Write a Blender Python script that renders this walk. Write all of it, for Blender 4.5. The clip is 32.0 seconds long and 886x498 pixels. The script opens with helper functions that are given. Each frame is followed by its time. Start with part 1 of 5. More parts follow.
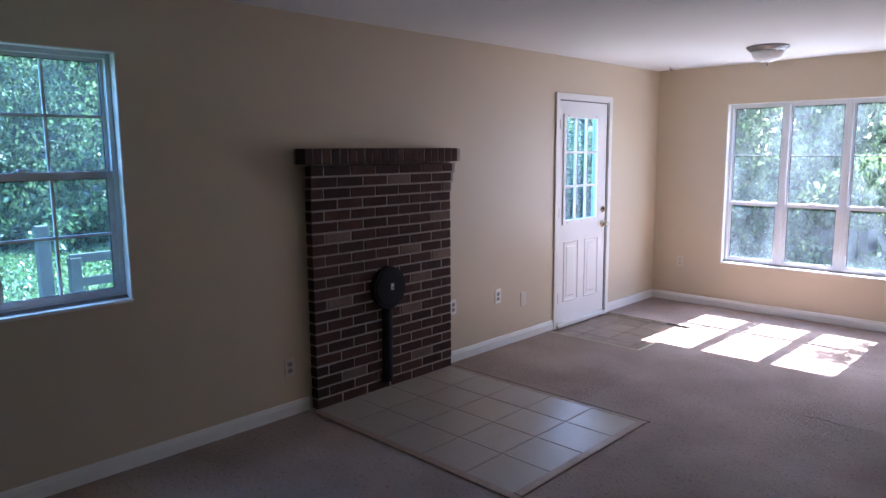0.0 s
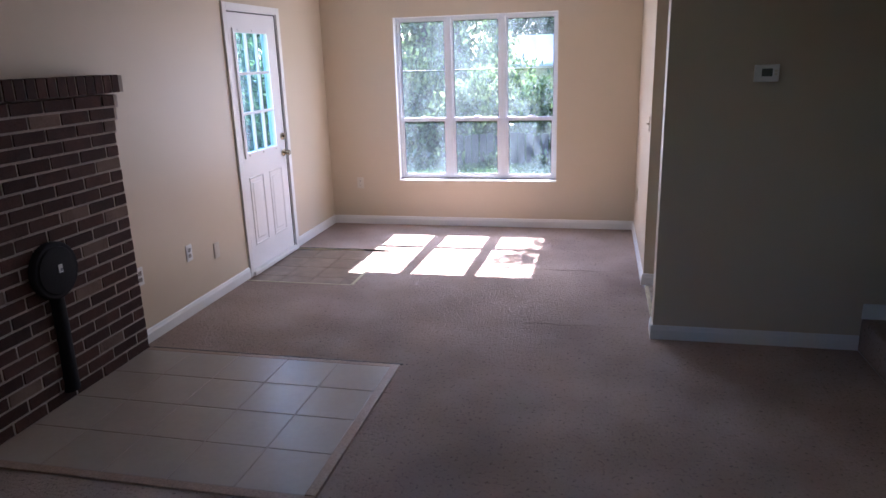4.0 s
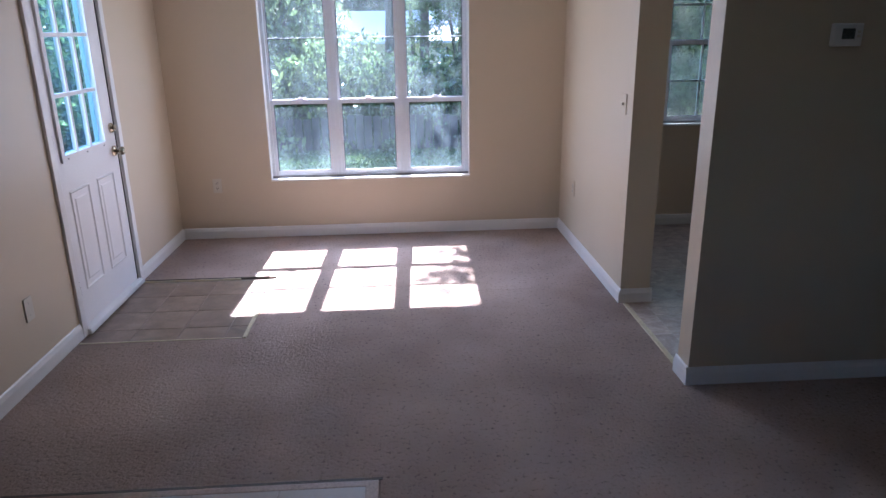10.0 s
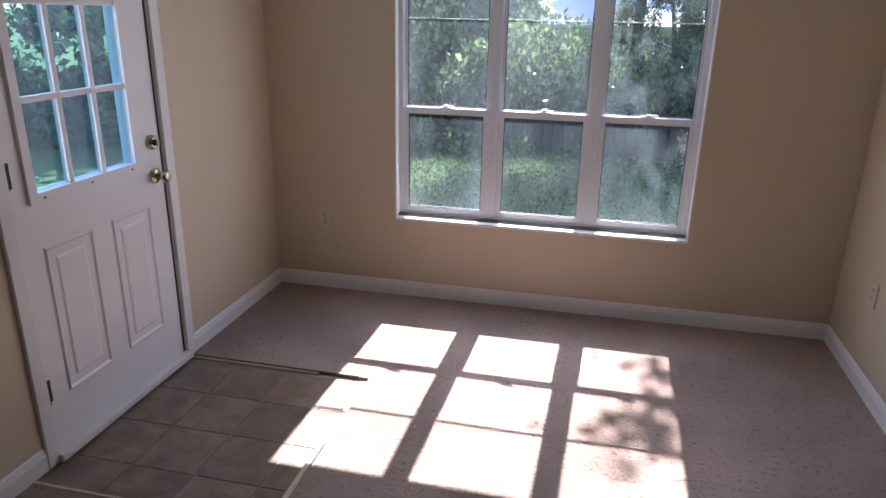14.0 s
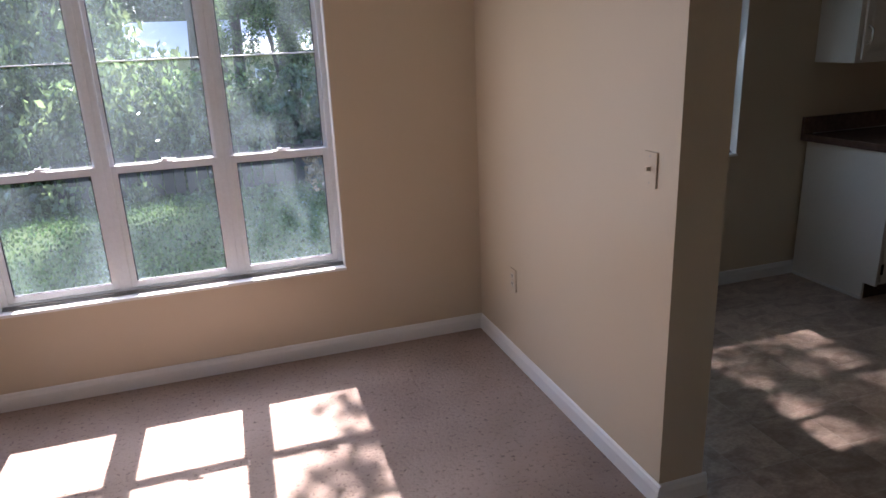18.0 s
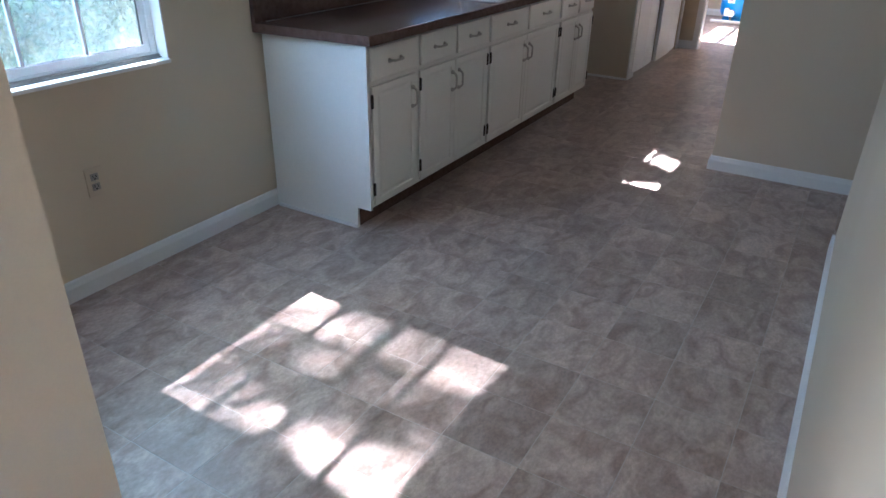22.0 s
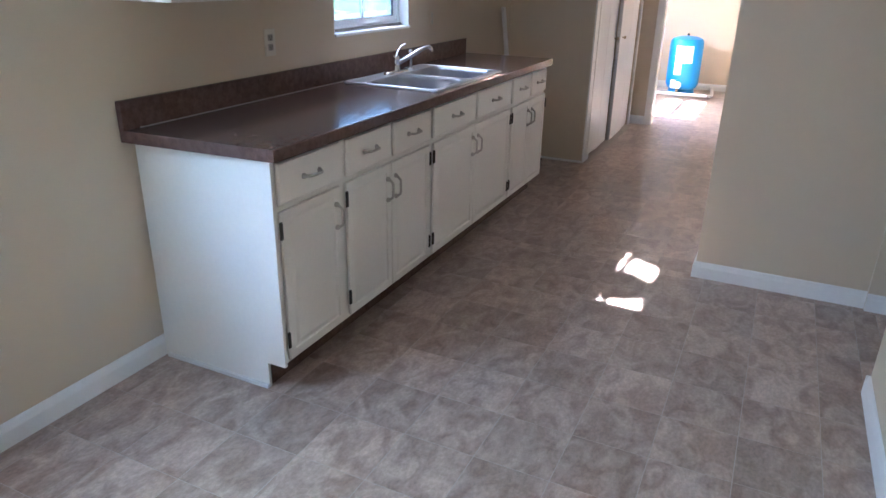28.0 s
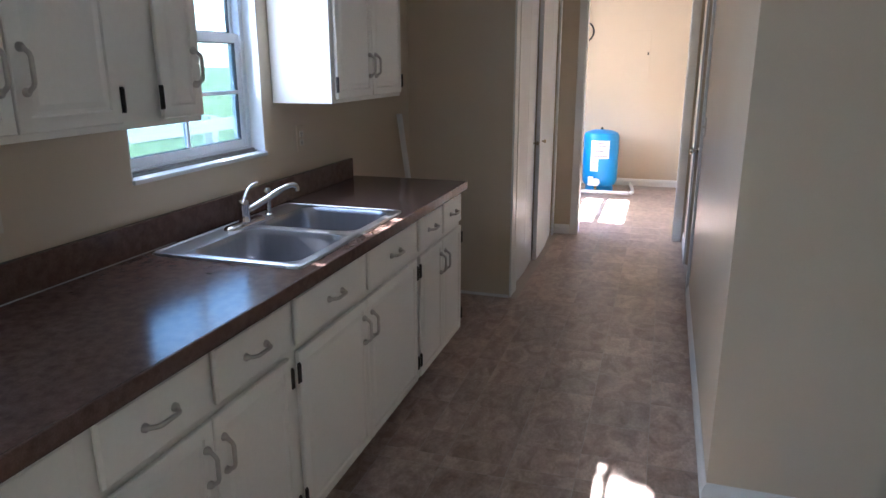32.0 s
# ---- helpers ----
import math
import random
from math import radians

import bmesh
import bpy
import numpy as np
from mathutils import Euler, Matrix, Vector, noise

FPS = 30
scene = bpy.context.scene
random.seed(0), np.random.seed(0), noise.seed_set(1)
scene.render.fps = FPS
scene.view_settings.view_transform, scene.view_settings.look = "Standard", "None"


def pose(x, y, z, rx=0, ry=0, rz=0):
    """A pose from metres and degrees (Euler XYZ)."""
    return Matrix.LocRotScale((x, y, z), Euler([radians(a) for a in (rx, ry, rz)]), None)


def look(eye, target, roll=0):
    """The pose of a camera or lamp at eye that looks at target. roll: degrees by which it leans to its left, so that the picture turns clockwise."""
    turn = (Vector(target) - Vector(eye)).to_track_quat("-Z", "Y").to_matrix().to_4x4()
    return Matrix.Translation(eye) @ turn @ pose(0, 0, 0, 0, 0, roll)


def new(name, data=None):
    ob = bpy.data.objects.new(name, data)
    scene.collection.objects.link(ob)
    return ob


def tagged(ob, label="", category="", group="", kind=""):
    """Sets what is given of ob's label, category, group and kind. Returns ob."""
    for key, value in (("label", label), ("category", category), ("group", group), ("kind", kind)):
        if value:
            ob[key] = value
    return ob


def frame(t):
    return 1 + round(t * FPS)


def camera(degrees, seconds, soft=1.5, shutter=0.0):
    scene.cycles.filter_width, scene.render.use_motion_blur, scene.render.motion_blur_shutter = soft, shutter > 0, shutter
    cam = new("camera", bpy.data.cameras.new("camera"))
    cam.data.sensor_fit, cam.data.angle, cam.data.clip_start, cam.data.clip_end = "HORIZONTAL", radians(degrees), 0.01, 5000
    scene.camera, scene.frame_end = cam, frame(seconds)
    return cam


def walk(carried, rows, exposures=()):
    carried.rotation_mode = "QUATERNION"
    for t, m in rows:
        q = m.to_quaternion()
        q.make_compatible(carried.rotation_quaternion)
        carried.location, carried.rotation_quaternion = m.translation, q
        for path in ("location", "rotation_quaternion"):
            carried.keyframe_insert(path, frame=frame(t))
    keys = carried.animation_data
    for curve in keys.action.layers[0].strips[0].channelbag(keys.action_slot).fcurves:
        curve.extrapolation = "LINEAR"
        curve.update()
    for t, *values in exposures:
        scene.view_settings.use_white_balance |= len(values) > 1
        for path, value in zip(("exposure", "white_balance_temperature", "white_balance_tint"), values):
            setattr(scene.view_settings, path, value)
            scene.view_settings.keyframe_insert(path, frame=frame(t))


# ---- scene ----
cam = camera(65.92, 32.0)
PATH = [
    (0, (0.014, 0.048, 1.608), (-1.364, 1.469, 1.323), -0.47),
    (0.5, (-0.057, 0.047, 1.618), (-1.442, 1.474, 1.405), -0.33),
    (1, (-0.209, 0.075, 1.646), (-1.556, 1.549, 1.533), -1.58),
    (1.5, (-0.358, 0.078, 1.661), (-1.596, 1.645, 1.552), -2.57),
    (2, (-0.447, 0.124, 1.639), (-1.596, 1.753, 1.477), -1.74),
    (2.5, (-0.497, 0.251, 1.633), (-1.635, 1.880, 1.404), -2.49),
    (3, (-0.513, 0.297, 1.623), (-1.533, 1.982, 1.279), -1.45),
    (3.5, (-0.620, 0.316, 1.685), (-1.347, 2.130, 1.259), -3.21),
    (4, (-0.762, 0.286, 1.671), (-1.197, 2.161, 1.127), -1.79),
    (4.5, (-0.886, 0.323, 1.635), (-1.280, 2.196, 1.056), -2.92),
    (6.5, (-1.391, 0.396, 1.629), (-1.253, 2.322, 1.108), -3.10),
    (7, (-1.457, 0.446, 1.627), (-1.348, 2.375, 1.113), -3.10),
    (7.5, (-1.465, 0.559, 1.603), (-1.376, 2.502, 1.135), -1.72),
    (8, (-1.473, 0.731, 1.598), (-1.504, 2.673, 1.117), -0.70),
    (8.5, (-1.606, 0.917, 1.593), (-1.622, 2.849, 1.076), -1.95),
    (9, (-1.721, 1.065, 1.592), (-1.505, 2.980, 1.055), -1.25),
    (9.5, (-1.699, 1.294, 1.582), (-1.564, 3.200, 0.994), -1.21),
    (10, (-1.690, 1.520, 1.568), (-1.580, 3.422, 0.962), -0.87),
    (10.5, (-1.695, 1.779, 1.543), (-1.554, 3.686, 0.956), -0.79),
    (11, (-1.738, 2.006, 1.547), (-1.554, 3.900, 0.930), -0.31),
    (11.5, (-1.705, 2.278, 1.561), (-1.616, 4.176, 0.939), -0.59),
    (12, (-1.633, 2.499, 1.537), (-1.570, 4.392, 0.895), 1.06),
    (12.5, (-1.636, 2.760, 1.506), (-1.649, 4.649, 0.851), -0.08),
    (13, (-1.612, 3.027, 1.521), (-1.555, 4.901, 0.824), 0.82),
    (13.5, (-1.662, 3.253, 1.572), (-1.838, 5.124, 0.890), 1.80),
    (15.5, (-1.581, 3.441, 1.547), (-2.272, 5.226, 0.969), -2.31),
    (16, (-1.592, 3.414, 1.549), (-2.130, 5.238, 0.931), -2.43),
    (16.5, (-1.674, 3.355, 1.582), (-1.812, 5.260, 0.986), -3.37),
    (17, (-1.721, 3.355, 1.582), (-1.539, 5.289, 1.104), -2.06),
    (17.5, (-1.732, 3.487, 1.586), (-1.396, 5.402, 1.115), -1.45),
    (18, (-1.695, 3.594, 1.594), (-1.113, 5.410, 0.994), -2.45),
    (18.5, (-1.710, 3.755, 1.516), (-0.729, 5.381, 0.888), -5.91),
    (19, (-1.638, 3.870, 1.470), (-0.395, 5.251, 0.727), -3.87),
    (19.5, (-1.451, 4.009, 1.445), (-0.080, 5.228, 0.649), 0.33),
    (20, (-1.278, 4.118, 1.443), (0.131, 5.256, 0.594), -0.81),
    (20.5, (-1.135, 4.299, 1.421), (0.384, 5.303, 0.594), -2.68),
    (21, (-1.007, 4.391, 1.387), (0.567, 5.261, 0.511), 0.11),
    (21.5, (-0.738, 4.430, 1.460), (0.788, 5.326, 0.529), 1.29),
    (22, (-0.618, 4.523, 1.444), (0.918, 5.418, 0.527), 1.16),
    (22.5, (-0.477, 4.584, 1.481), (1.078, 5.517, 0.637), 0.63),
    (23, (-0.423, 4.575, 1.493), (1.127, 5.586, 0.736), 1.12),
    (23.5, (-0.416, 4.568, 1.518), (1.156, 5.599, 0.836), 1.51),
    (24, (-0.417, 4.563, 1.523), (1.162, 5.624, 0.907), 1.52),
    (24.5, (-0.418, 4.573, 1.530), (1.166, 5.662, 0.977), 1.49),
    (26.5, (-0.360, 4.734, 1.502), (1.355, 5.613, 0.967), 0.64),
    (27, (-0.177, 4.777, 1.488), (1.516, 5.611, 0.825), 1.44),
    (27.5, (-0.059, 4.816, 1.459), (1.613, 5.614, 0.705), 1.66),
    (28, (0.099, 4.897, 1.451), (1.771, 5.693, 0.696), 1.13),
    (28.5, (0.242, 4.962, 1.473), (1.959, 5.682, 0.742), 1.08),
    (29, (0.421, 5.026, 1.479), (2.161, 5.747, 0.808), 0.69),
    (29.5, (0.586, 5.062, 1.494), (2.320, 5.804, 0.829), 2.08),
    (30, (0.694, 5.110, 1.478), (2.445, 5.820, 0.824), 0.96),
    (30.5, (0.831, 5.251, 1.500), (2.628, 5.897, 0.904), -0.36),
    (31, (0.986, 5.345, 1.504), (2.825, 5.870, 0.920), -0.13),
    (31.5, (1.206, 5.381, 1.515), (3.071, 5.856, 0.971), 1.45),
    (32, (1.334, 5.354, 1.504), (3.172, 5.941, 0.977), -0.12),
]
EXPOSURES = [(0, 3.56, 5500, 24), (2, 3.46, 5700, 23), (4, 3.46, 5700, 26), (7, 3.28, 5550, 22), (9, 3.18, 5500, 23), (11, 2.78, 5450, 22), (13, 2.38, 5800, 24), (15.5, 2.08, 6400, 25), (17, 2.3, 6350, 25), (18, 2.5, 6350, 25), (19, 3.24, 6050, 23), (20, 3.54, 5700, 21), (21, 3.89, 5400, 17), (22, 4.9, 5200, 16), (24.5, 5.22, 5450, 18), (28, 5.65, 5400, 19), (30, 5.53, 5450, 19), (31, 5.48, 5450, 19), (32, 5.08, 5400, 16)]
walk(cam, [(t, look(eye, target, roll)) for t, eye, target, roll in PATH], EXPOSURES)

# ---- world, sun and exposure ----
SUN_SLOPE = 0.872          # metres towards the sun for one metre up
SUN_LEAN = 0.022
world = bpy.data.worlds.new("sky")
scene.world = world
world.use_nodes = True
sky = world.node_tree.nodes.new("ShaderNodeTexSky")
sky.sky_type = 'NISHITA'
sky.sun_disc = False
sky.sun_elevation = math.atan2(1.0, SUN_SLOPE)
sky.sun_rotation = 0.0
sky.air_density = 1.0
sky.dust_density = 1.5
back = world.node_tree.nodes["Background"]
world.node_tree.links.new(sky.outputs[0], back.inputs[0])
back.inputs[1].default_value = 0.15

sun = new("sun", bpy.data.lights.new("sun", 'SUN'))
sun.data.energy = 5.0
sun.data.angle = radians(0.53)
sun.data.color = (1.0, 0.95, 0.86)
sun.matrix_world = look((SUN_LEAN * 20, SUN_SLOPE * 20, 20), (0, 0, 0))


def skylight(name, m, width, height, watts, color=(0.90, 0.95, 1.0)):
    """The sky's light in a window's opening, shining into the room."""
    ob = new(name, bpy.data.lights.new(name, 'AREA'))
    ob.data.shape, ob.data.size, ob.data.size_y = 'RECTANGLE', width, height
    ob.data.energy, ob.data.color = watts, color
    ob.matrix_basis = m
    return ob


skylight("skylight_triple", pose(-1.943, 6.965, 1.248, -90, 0, 0), 1.50, 1.50, 2.35)
skylight("skylight_kitchen", pose(0.83, 6.985, 1.438, -66, 0, 0), 0.78, 1.0, 0.42, (0.64, 0.83, 1.0))
skylight("skylight_sink", pose(3.45, 6.965, 1.69, -90, 0, 0), 0.70, 0.62, 0.26)
skylight("skylight_utility", pose(8.60, 6.965, 1.26, -90, 0, 0), 1.22, 0.68, 1.05, (1.0, 0.95, 0.88))
skylight("skylight_side", pose(-3.505, 0.96, 1.469, -90, 0, 90), 0.78, 1.15, 0.06)
skylight("skylight_door", pose(-3.480, 5.478, 1.43, -90, 0, 90), 0.50, 0.90, 0.35)

# ---- materials ----


def surface(name, base, other=None, rough=0.5, metal=0.0, large=2.0, fine=90.0, amount=0.5, grain=0.25,
            bump=0.15, depth=0.002, spec=0.5, pieces=0.0, islands=0.0, coat=0.0, stretch=(1, 1, 1), rough_var=0.1, warp=0.0, pits=False):
    """A painted or natural surface: two scales of colour, grain and relief, in metres of the world."""
    m = bpy.data.materials.new(name)
    m.use_nodes = True
    nodes, links = m.node_tree.nodes, m.node_tree.links
    p = nodes["Principled BSDF"]
    geo = nodes.new("ShaderNodeNewGeometry")
    vec = nodes.new("ShaderNodeVectorMath")
    vec.operation = 'MULTIPLY'
    vec.inputs[1].default_value = stretch
    links.new(geo.outputs["Position"], vec.inputs[0])
    source = vec.outputs[0]
    info = nodes.new("ShaderNodeObjectInfo")
    if pieces:
        shift = nodes.new("ShaderNodeVectorMath")
        shift.operation = 'MULTIPLY_ADD'
        shift.inputs[1].default_value = (37.0, 53.0, 71.0)
        comb = nodes.new("ShaderNodeCombineXYZ")
        for k in range(3):
            links.new(info.outputs["Random"], comb.inputs[k])
        links.new(comb.outputs[0], shift.inputs[0])
        links.new(source, shift.inputs[2])
        source = shift.outputs[0]
    big = nodes.new("ShaderNodeTexNoise")
    big.inputs["Scale"].default_value, big.inputs["Detail"].default_value = large, 5.0
    links.new(source, big.inputs["Vector"])
    small = nodes.new("ShaderNodeTexNoise")
    small.inputs["Scale"].default_value, small.inputs["Detail"].default_value = fine, 4.0
    small.inputs["Roughness"].default_value = 0.65
    links.new(source, small.inputs["Vector"])
    other = other or tuple(c * 0.82 for c in base)
    big.inputs["Distortion"].default_value = warp
    ramp = nodes.new("ShaderNodeMapRange")
    ramp.interpolation_type = 'SMOOTHSTEP'
    ramp.inputs["From Min"].default_value, ramp.inputs["From Max"].default_value = 0.2, 0.8
    ramp.inputs["To Max"].default_value = amount
    links.new(big.outputs["Fac"], ramp.inputs["Value"])
    mix = nodes.new("ShaderNodeVectorMath")
    mix.operation = 'MULTIPLY_ADD'
    mix.inputs[1].default_value = tuple(b - a for a, b in zip(base, other))
    mix.inputs[2].default_value = base
    links.new(ramp.outputs["Result"], mix.inputs[0])
    shade = nodes.new("ShaderNodeVectorMath")
    shade.operation = 'SCALE'
    links.new(mix.outputs[0], shade.inputs[0])
    value = nodes.new("ShaderNodeMapRange")
    value.inputs["From Min"].default_value, value.inputs["From Max"].default_value = (0.27, 0.44) if pits else (0.3, 0.7)
    value.inputs["To Min"].default_value, value.inputs["To Max"].default_value = 1 - grain, 1.04 if pits else 1 + grain
    links.new(small.outputs["Fac"], value.inputs["Value"])
    last = value.outputs["Result"]
    for strength, socket in ((pieces, info.outputs["Random"]), (islands, geo.outputs["Random Per Island"])):
        if strength:
            spread = nodes.new("ShaderNodeMapRange")
            spread.inputs["To Min"].default_value, spread.inputs["To Max"].default_value = 1 - strength, 1 + strength
            links.new(socket, spread.inputs["Value"])
            times = nodes.new("ShaderNodeMath")
            times.operation = 'MULTIPLY'
            links.new(last, times.inputs[0])
            links.new(spread.outputs["Result"], times.inputs[1])
            last = times.outputs[0]
    links.new(last, shade.inputs["Scale"])
    links.new(shade.outputs[0], p.inputs["Base Color"])
    gloss = nodes.new("ShaderNodeMapRange")
    gloss.inputs["To Min"].default_value = max(0.29 if rough > 0.28 else 0.02, rough - rough_var)
    gloss.inputs["To Max"].default_value = min(1.0 if rough > 0.28 else 0.265, rough + rough_var)
    links.new(big.outputs["Fac"], gloss.inputs["Value"])
    links.new(gloss.outputs["Result"], p.inputs["Roughness"])
    p.inputs["Metallic"].default_value = metal
    p.inputs["Specular IOR Level"].default_value = spec
    p.inputs["Coat Weight"].default_value = coat
    if bump:
        b = nodes.new("ShaderNodeBump")
        b.inputs["Strength"].default_value, b.inputs["Distance"].default_value = bump, depth
        links.new(small.outputs["Fac"], b.inputs["Height"])
        links.new(b.outputs["Normal"], p.inputs["Normal"])
    return m


def leafy(name, base, light, through_light=0.5):
    """Leaves: green that differs leaf by leaf, with some light shining through."""
    m = surface(name, base, light, rough=0.25, large=1.3, fine=30, amount=1.0, grain=0.15, bump=0, islands=0.75, spec=0.95)
    nodes, links = m.node_tree.nodes, m.node_tree.links
    p = nodes["Principled BSDF"]
    t = nodes.new("ShaderNodeBsdfTranslucent")
    links.new(p.inputs["Base Color"].links[0].from_socket, t.inputs["Color"])
    mix = nodes.new("ShaderNodeMixShader")
    mix.inputs[0].default_value = through_light
    links.new(p.outputs[0], mix.inputs[1])
    links.new(t.outputs[0], mix.inputs[2])
    links.new(mix.outputs[0], nodes["Material Output"].inputs["Surface"])
    return m


def pane_glass(name, film, tint=(0.90, 0.965, 1.0), film_color=(0.68, 0.85, 0.95), patchy=0.65):
    """Thin window glass with an uneven film that catches the sun: dried dirt, and haze put into its colour."""
    m = bpy.data.materials.new(name)
    m.use_nodes = True
    nodes, links = m.node_tree.nodes, m.node_tree.links
    nodes.remove(nodes["Principled BSDF"])
    clear = nodes.new("ShaderNodeBsdfTransparent")
    clear.inputs[0].default_value = (*tint, 1)
    shine = nodes.new("ShaderNodeBsdfGlossy")
    shine.inputs["Roughness"].default_value = 0.02
    edge = nodes.new("ShaderNodeLayerWeight")
    edge.inputs["Blend"].default_value = 0.5
    power = nodes.new("ShaderNodeMath")
    power.operation = 'POWER'
    power.inputs[1].default_value = 4.0
    links.new(edge.outputs["Facing"], power.inputs[0])
    fres = nodes.new("ShaderNodeMath")
    fres.operation = 'MULTIPLY_ADD'
    fres.inputs[1].default_value, fres.inputs[2].default_value = 0.5, 0.025
    links.new(power.outputs[0], fres.inputs[0])
    a = nodes.new("ShaderNodeMixShader")
    links.new(fres.outputs[0], a.inputs[0])
    links.new(clear.outputs[0], a.inputs[1])
    links.new(shine.outputs[0], a.inputs[2])
    dirt_and_haze = nodes.new("ShaderNodeBsdfTranslucent")
    dirt_and_haze.inputs[0].default_value = (*film_color, 1)
    geo = nodes.new("ShaderNodeNewGeometry")
    streak = nodes.new("ShaderNodeTexNoise")
    streak.inputs["Scale"].default_value, streak.inputs["Detail"].default_value = 2.0, 4.0
    tall = nodes.new("ShaderNodeVectorMath")
    tall.operation = 'MULTIPLY'
    tall.inputs[1].default_value = (1.6, 1.6, 0.8)
    links.new(geo.outputs["Position"], tall.inputs[0])
    links.new(tall.outputs[0], streak.inputs["Vector"])
    amount = nodes.new("ShaderNodeMapRange")
    amount.inputs["From Min"].default_value, amount.inputs["From Max"].default_value = 0.35, 0.72
    amount.inputs["To Min"].default_value, amount.inputs["To Max"].default_value = film * (1 - patchy), film * (1 + 0.9 * patchy)
    links.new(streak.outputs["Fac"], amount.inputs["Value"])
    b = nodes.new("ShaderNodeMixShader")
    links.new(amount.outputs["Result"], b.inputs[0])
    links.new(a.outputs[0], b.inputs[1])
    links.new(dirt_and_haze.outputs[0], b.inputs[2])
    links.new(b.outputs[0], nodes["Material Output"].inputs["Surface"])
    return m


PAINT = surface("cream_wall_paint", (0.60, 0.50, 0.37), (0.57, 0.475, 0.345), rough=0.42, large=0.8, fine=260, amount=0.6, grain=0.02, bump=0.12, depth=0.001)
CEILING = surface("ceiling_white", (0.74, 0.73, 0.70), (0.70, 0.69, 0.66), rough=0.9, large=0.7, fine=150, amount=0.6, grain=0.03, bump=0.6, depth=0.004, spec=0.2)
TRIM = surface("white_trim_paint", (0.78, 0.77, 0.75), (0.72, 0.71, 0.69), rough=0.32, large=3, fine=60, grain=0.02, bump=0.05)
DOORPAINT = surface("white_door_paint", (0.80, 0.79, 0.79), (0.75, 0.74, 0.74), rough=0.38, large=2.5, fine=80, grain=0.02, bump=0.05)
VINYL = surface("white_window_frame", (0.74, 0.77, 0.80), (0.66, 0.69, 0.72), rough=0.35, large=6, fine=60, grain=0.04, bump=0.03)
TRACK = surface("dull_aluminium", (0.30, 0.29, 0.28), (0.20, 0.19, 0.18), rough=0.45, metal=0.6, large=9, fine=80, grain=0.15, bump=0.05)
# black of the pane gaskets, also of the door's painted shadow gap
GASKETGAP = surface("black_gasket_and_gap", (0.02, 0.02, 0.02), rough=0.6, bump=0)
CARPET = surface("brown_carpet", (0.43, 0.335, 0.29), (0.25, 0.19, 0.163), rough=1.0, large=1.3, fine=52, amount=1.0, grain=0.62, bump=0.9, depth=0.014, spec=0.05, pits=True)
PLY = surface("subfloor", (0.35, 0.26, 0.17), rough=0.8)
GROUT = surface("pale_grout", (0.46, 0.405, 0.36), rough=0.75, large=4, fine=150, grain=0.12)
TILE = surface("mottled_vinyl_tile", (0.255, 0.175, 0.138), (0.50, 0.395, 0.335), rough=0.34, large=7.0, fine=55, amount=1.0, grain=0.2, bump=0.05, pieces=0.15, stretch=(1, 1.5, 1), warp=1.2, rough_var=0.06)
PATCHTILE = surface("brown_entry_tile", (0.15, 0.105, 0.078), (0.29, 0.22, 0.17), rough=0.45, large=8, fine=60, amount=1.0, grain=0.12, bump=0.05, pieces=0.12, warp=0.5)
HEARTHTILE = surface("glazed_offwhite_tile", (0.36, 0.30, 0.255), (0.31, 0.255, 0.215), rough=0.33, large=3.5, fine=30, grain=0.04, bump=0.03, pieces=0.03, rough_var=0.04)
HEARTHGROUT = surface("grey_grout", (0.325, 0.27, 0.23), rough=0.85, fine=120)
OAK = surface("worn_wood_strip", (0.34, 0.235, 0.18), (0.24, 0.155, 0.115), rough=0.5, large=9, fine=90, stretch=(1, 1, 1), bump=0.2)
STRIP = surface("pale_tack_strip", (0.62, 0.55, 0.38), (0.45, 0.38, 0.26), rough=0.6, large=12, fine=120, bump=0.2)
BRICK = surface("dark_brown_brick", (0.044, 0.021, 0.016), (0.078, 0.037, 0.029), rough=0.85, large=9, fine=130, amount=0.9, grain=0.35, bump=0.8, depth=0.004, pieces=0.35, spec=0.25)
PALEBRICK = surface("dusty_pale_brick", (0.21, 0.145, 0.115), (0.13, 0.085, 0.068), rough=0.9, large=9, fine=130, amount=0.8, grain=0.3, bump=0.8, depth=0.004, pieces=0.15, spec=0.25)
MORTAR = surface("grey_mortar", (0.40, 0.335, 0.295), (0.29, 0.24, 0.21), rough=0.95, large=5, fine=180, grain=0.25, bump=0.8, depth=0.004, spec=0.2)
SOOT = surface("black_painted_metal", (0.013, 0.013, 0.016), (0.020, 0.020, 0.024), rough=0.75, large=8, fine=80, bump=0.1, spec=0.15)
CABINET = surface("white_cabinet_paint", (0.80, 0.78, 0.72), (0.75, 0.73, 0.67), rough=0.36, large=3, fine=70, grain=0.02, bump=0.08)
# dark colour for recesses; the shade in the closet is put into it
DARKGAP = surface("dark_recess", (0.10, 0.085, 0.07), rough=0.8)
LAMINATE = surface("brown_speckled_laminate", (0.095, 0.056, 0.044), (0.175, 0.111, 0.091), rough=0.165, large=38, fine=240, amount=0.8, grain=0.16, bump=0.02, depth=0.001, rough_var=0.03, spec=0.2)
STEEL = surface("brushed_steel", (0.62, 0.63, 0.65), (0.54, 0.55, 0.57), rough=0.33, metal=1.0, large=5, fine=160, grain=0.05, bump=0.03, stretch=(1, 8, 1), rough_var=0.03)
# sink steel again, darker: the shade in the bowls is put into the colour
SHADEDSTEEL = surface("shaded_steel_bowl", (0.38, 0.39, 0.42), (0.31, 0.32, 0.35), rough=0.31, metal=1.0, large=7, fine=120, grain=0.08, bump=0.03, stretch=(6, 6, 1), rough_var=0.05)
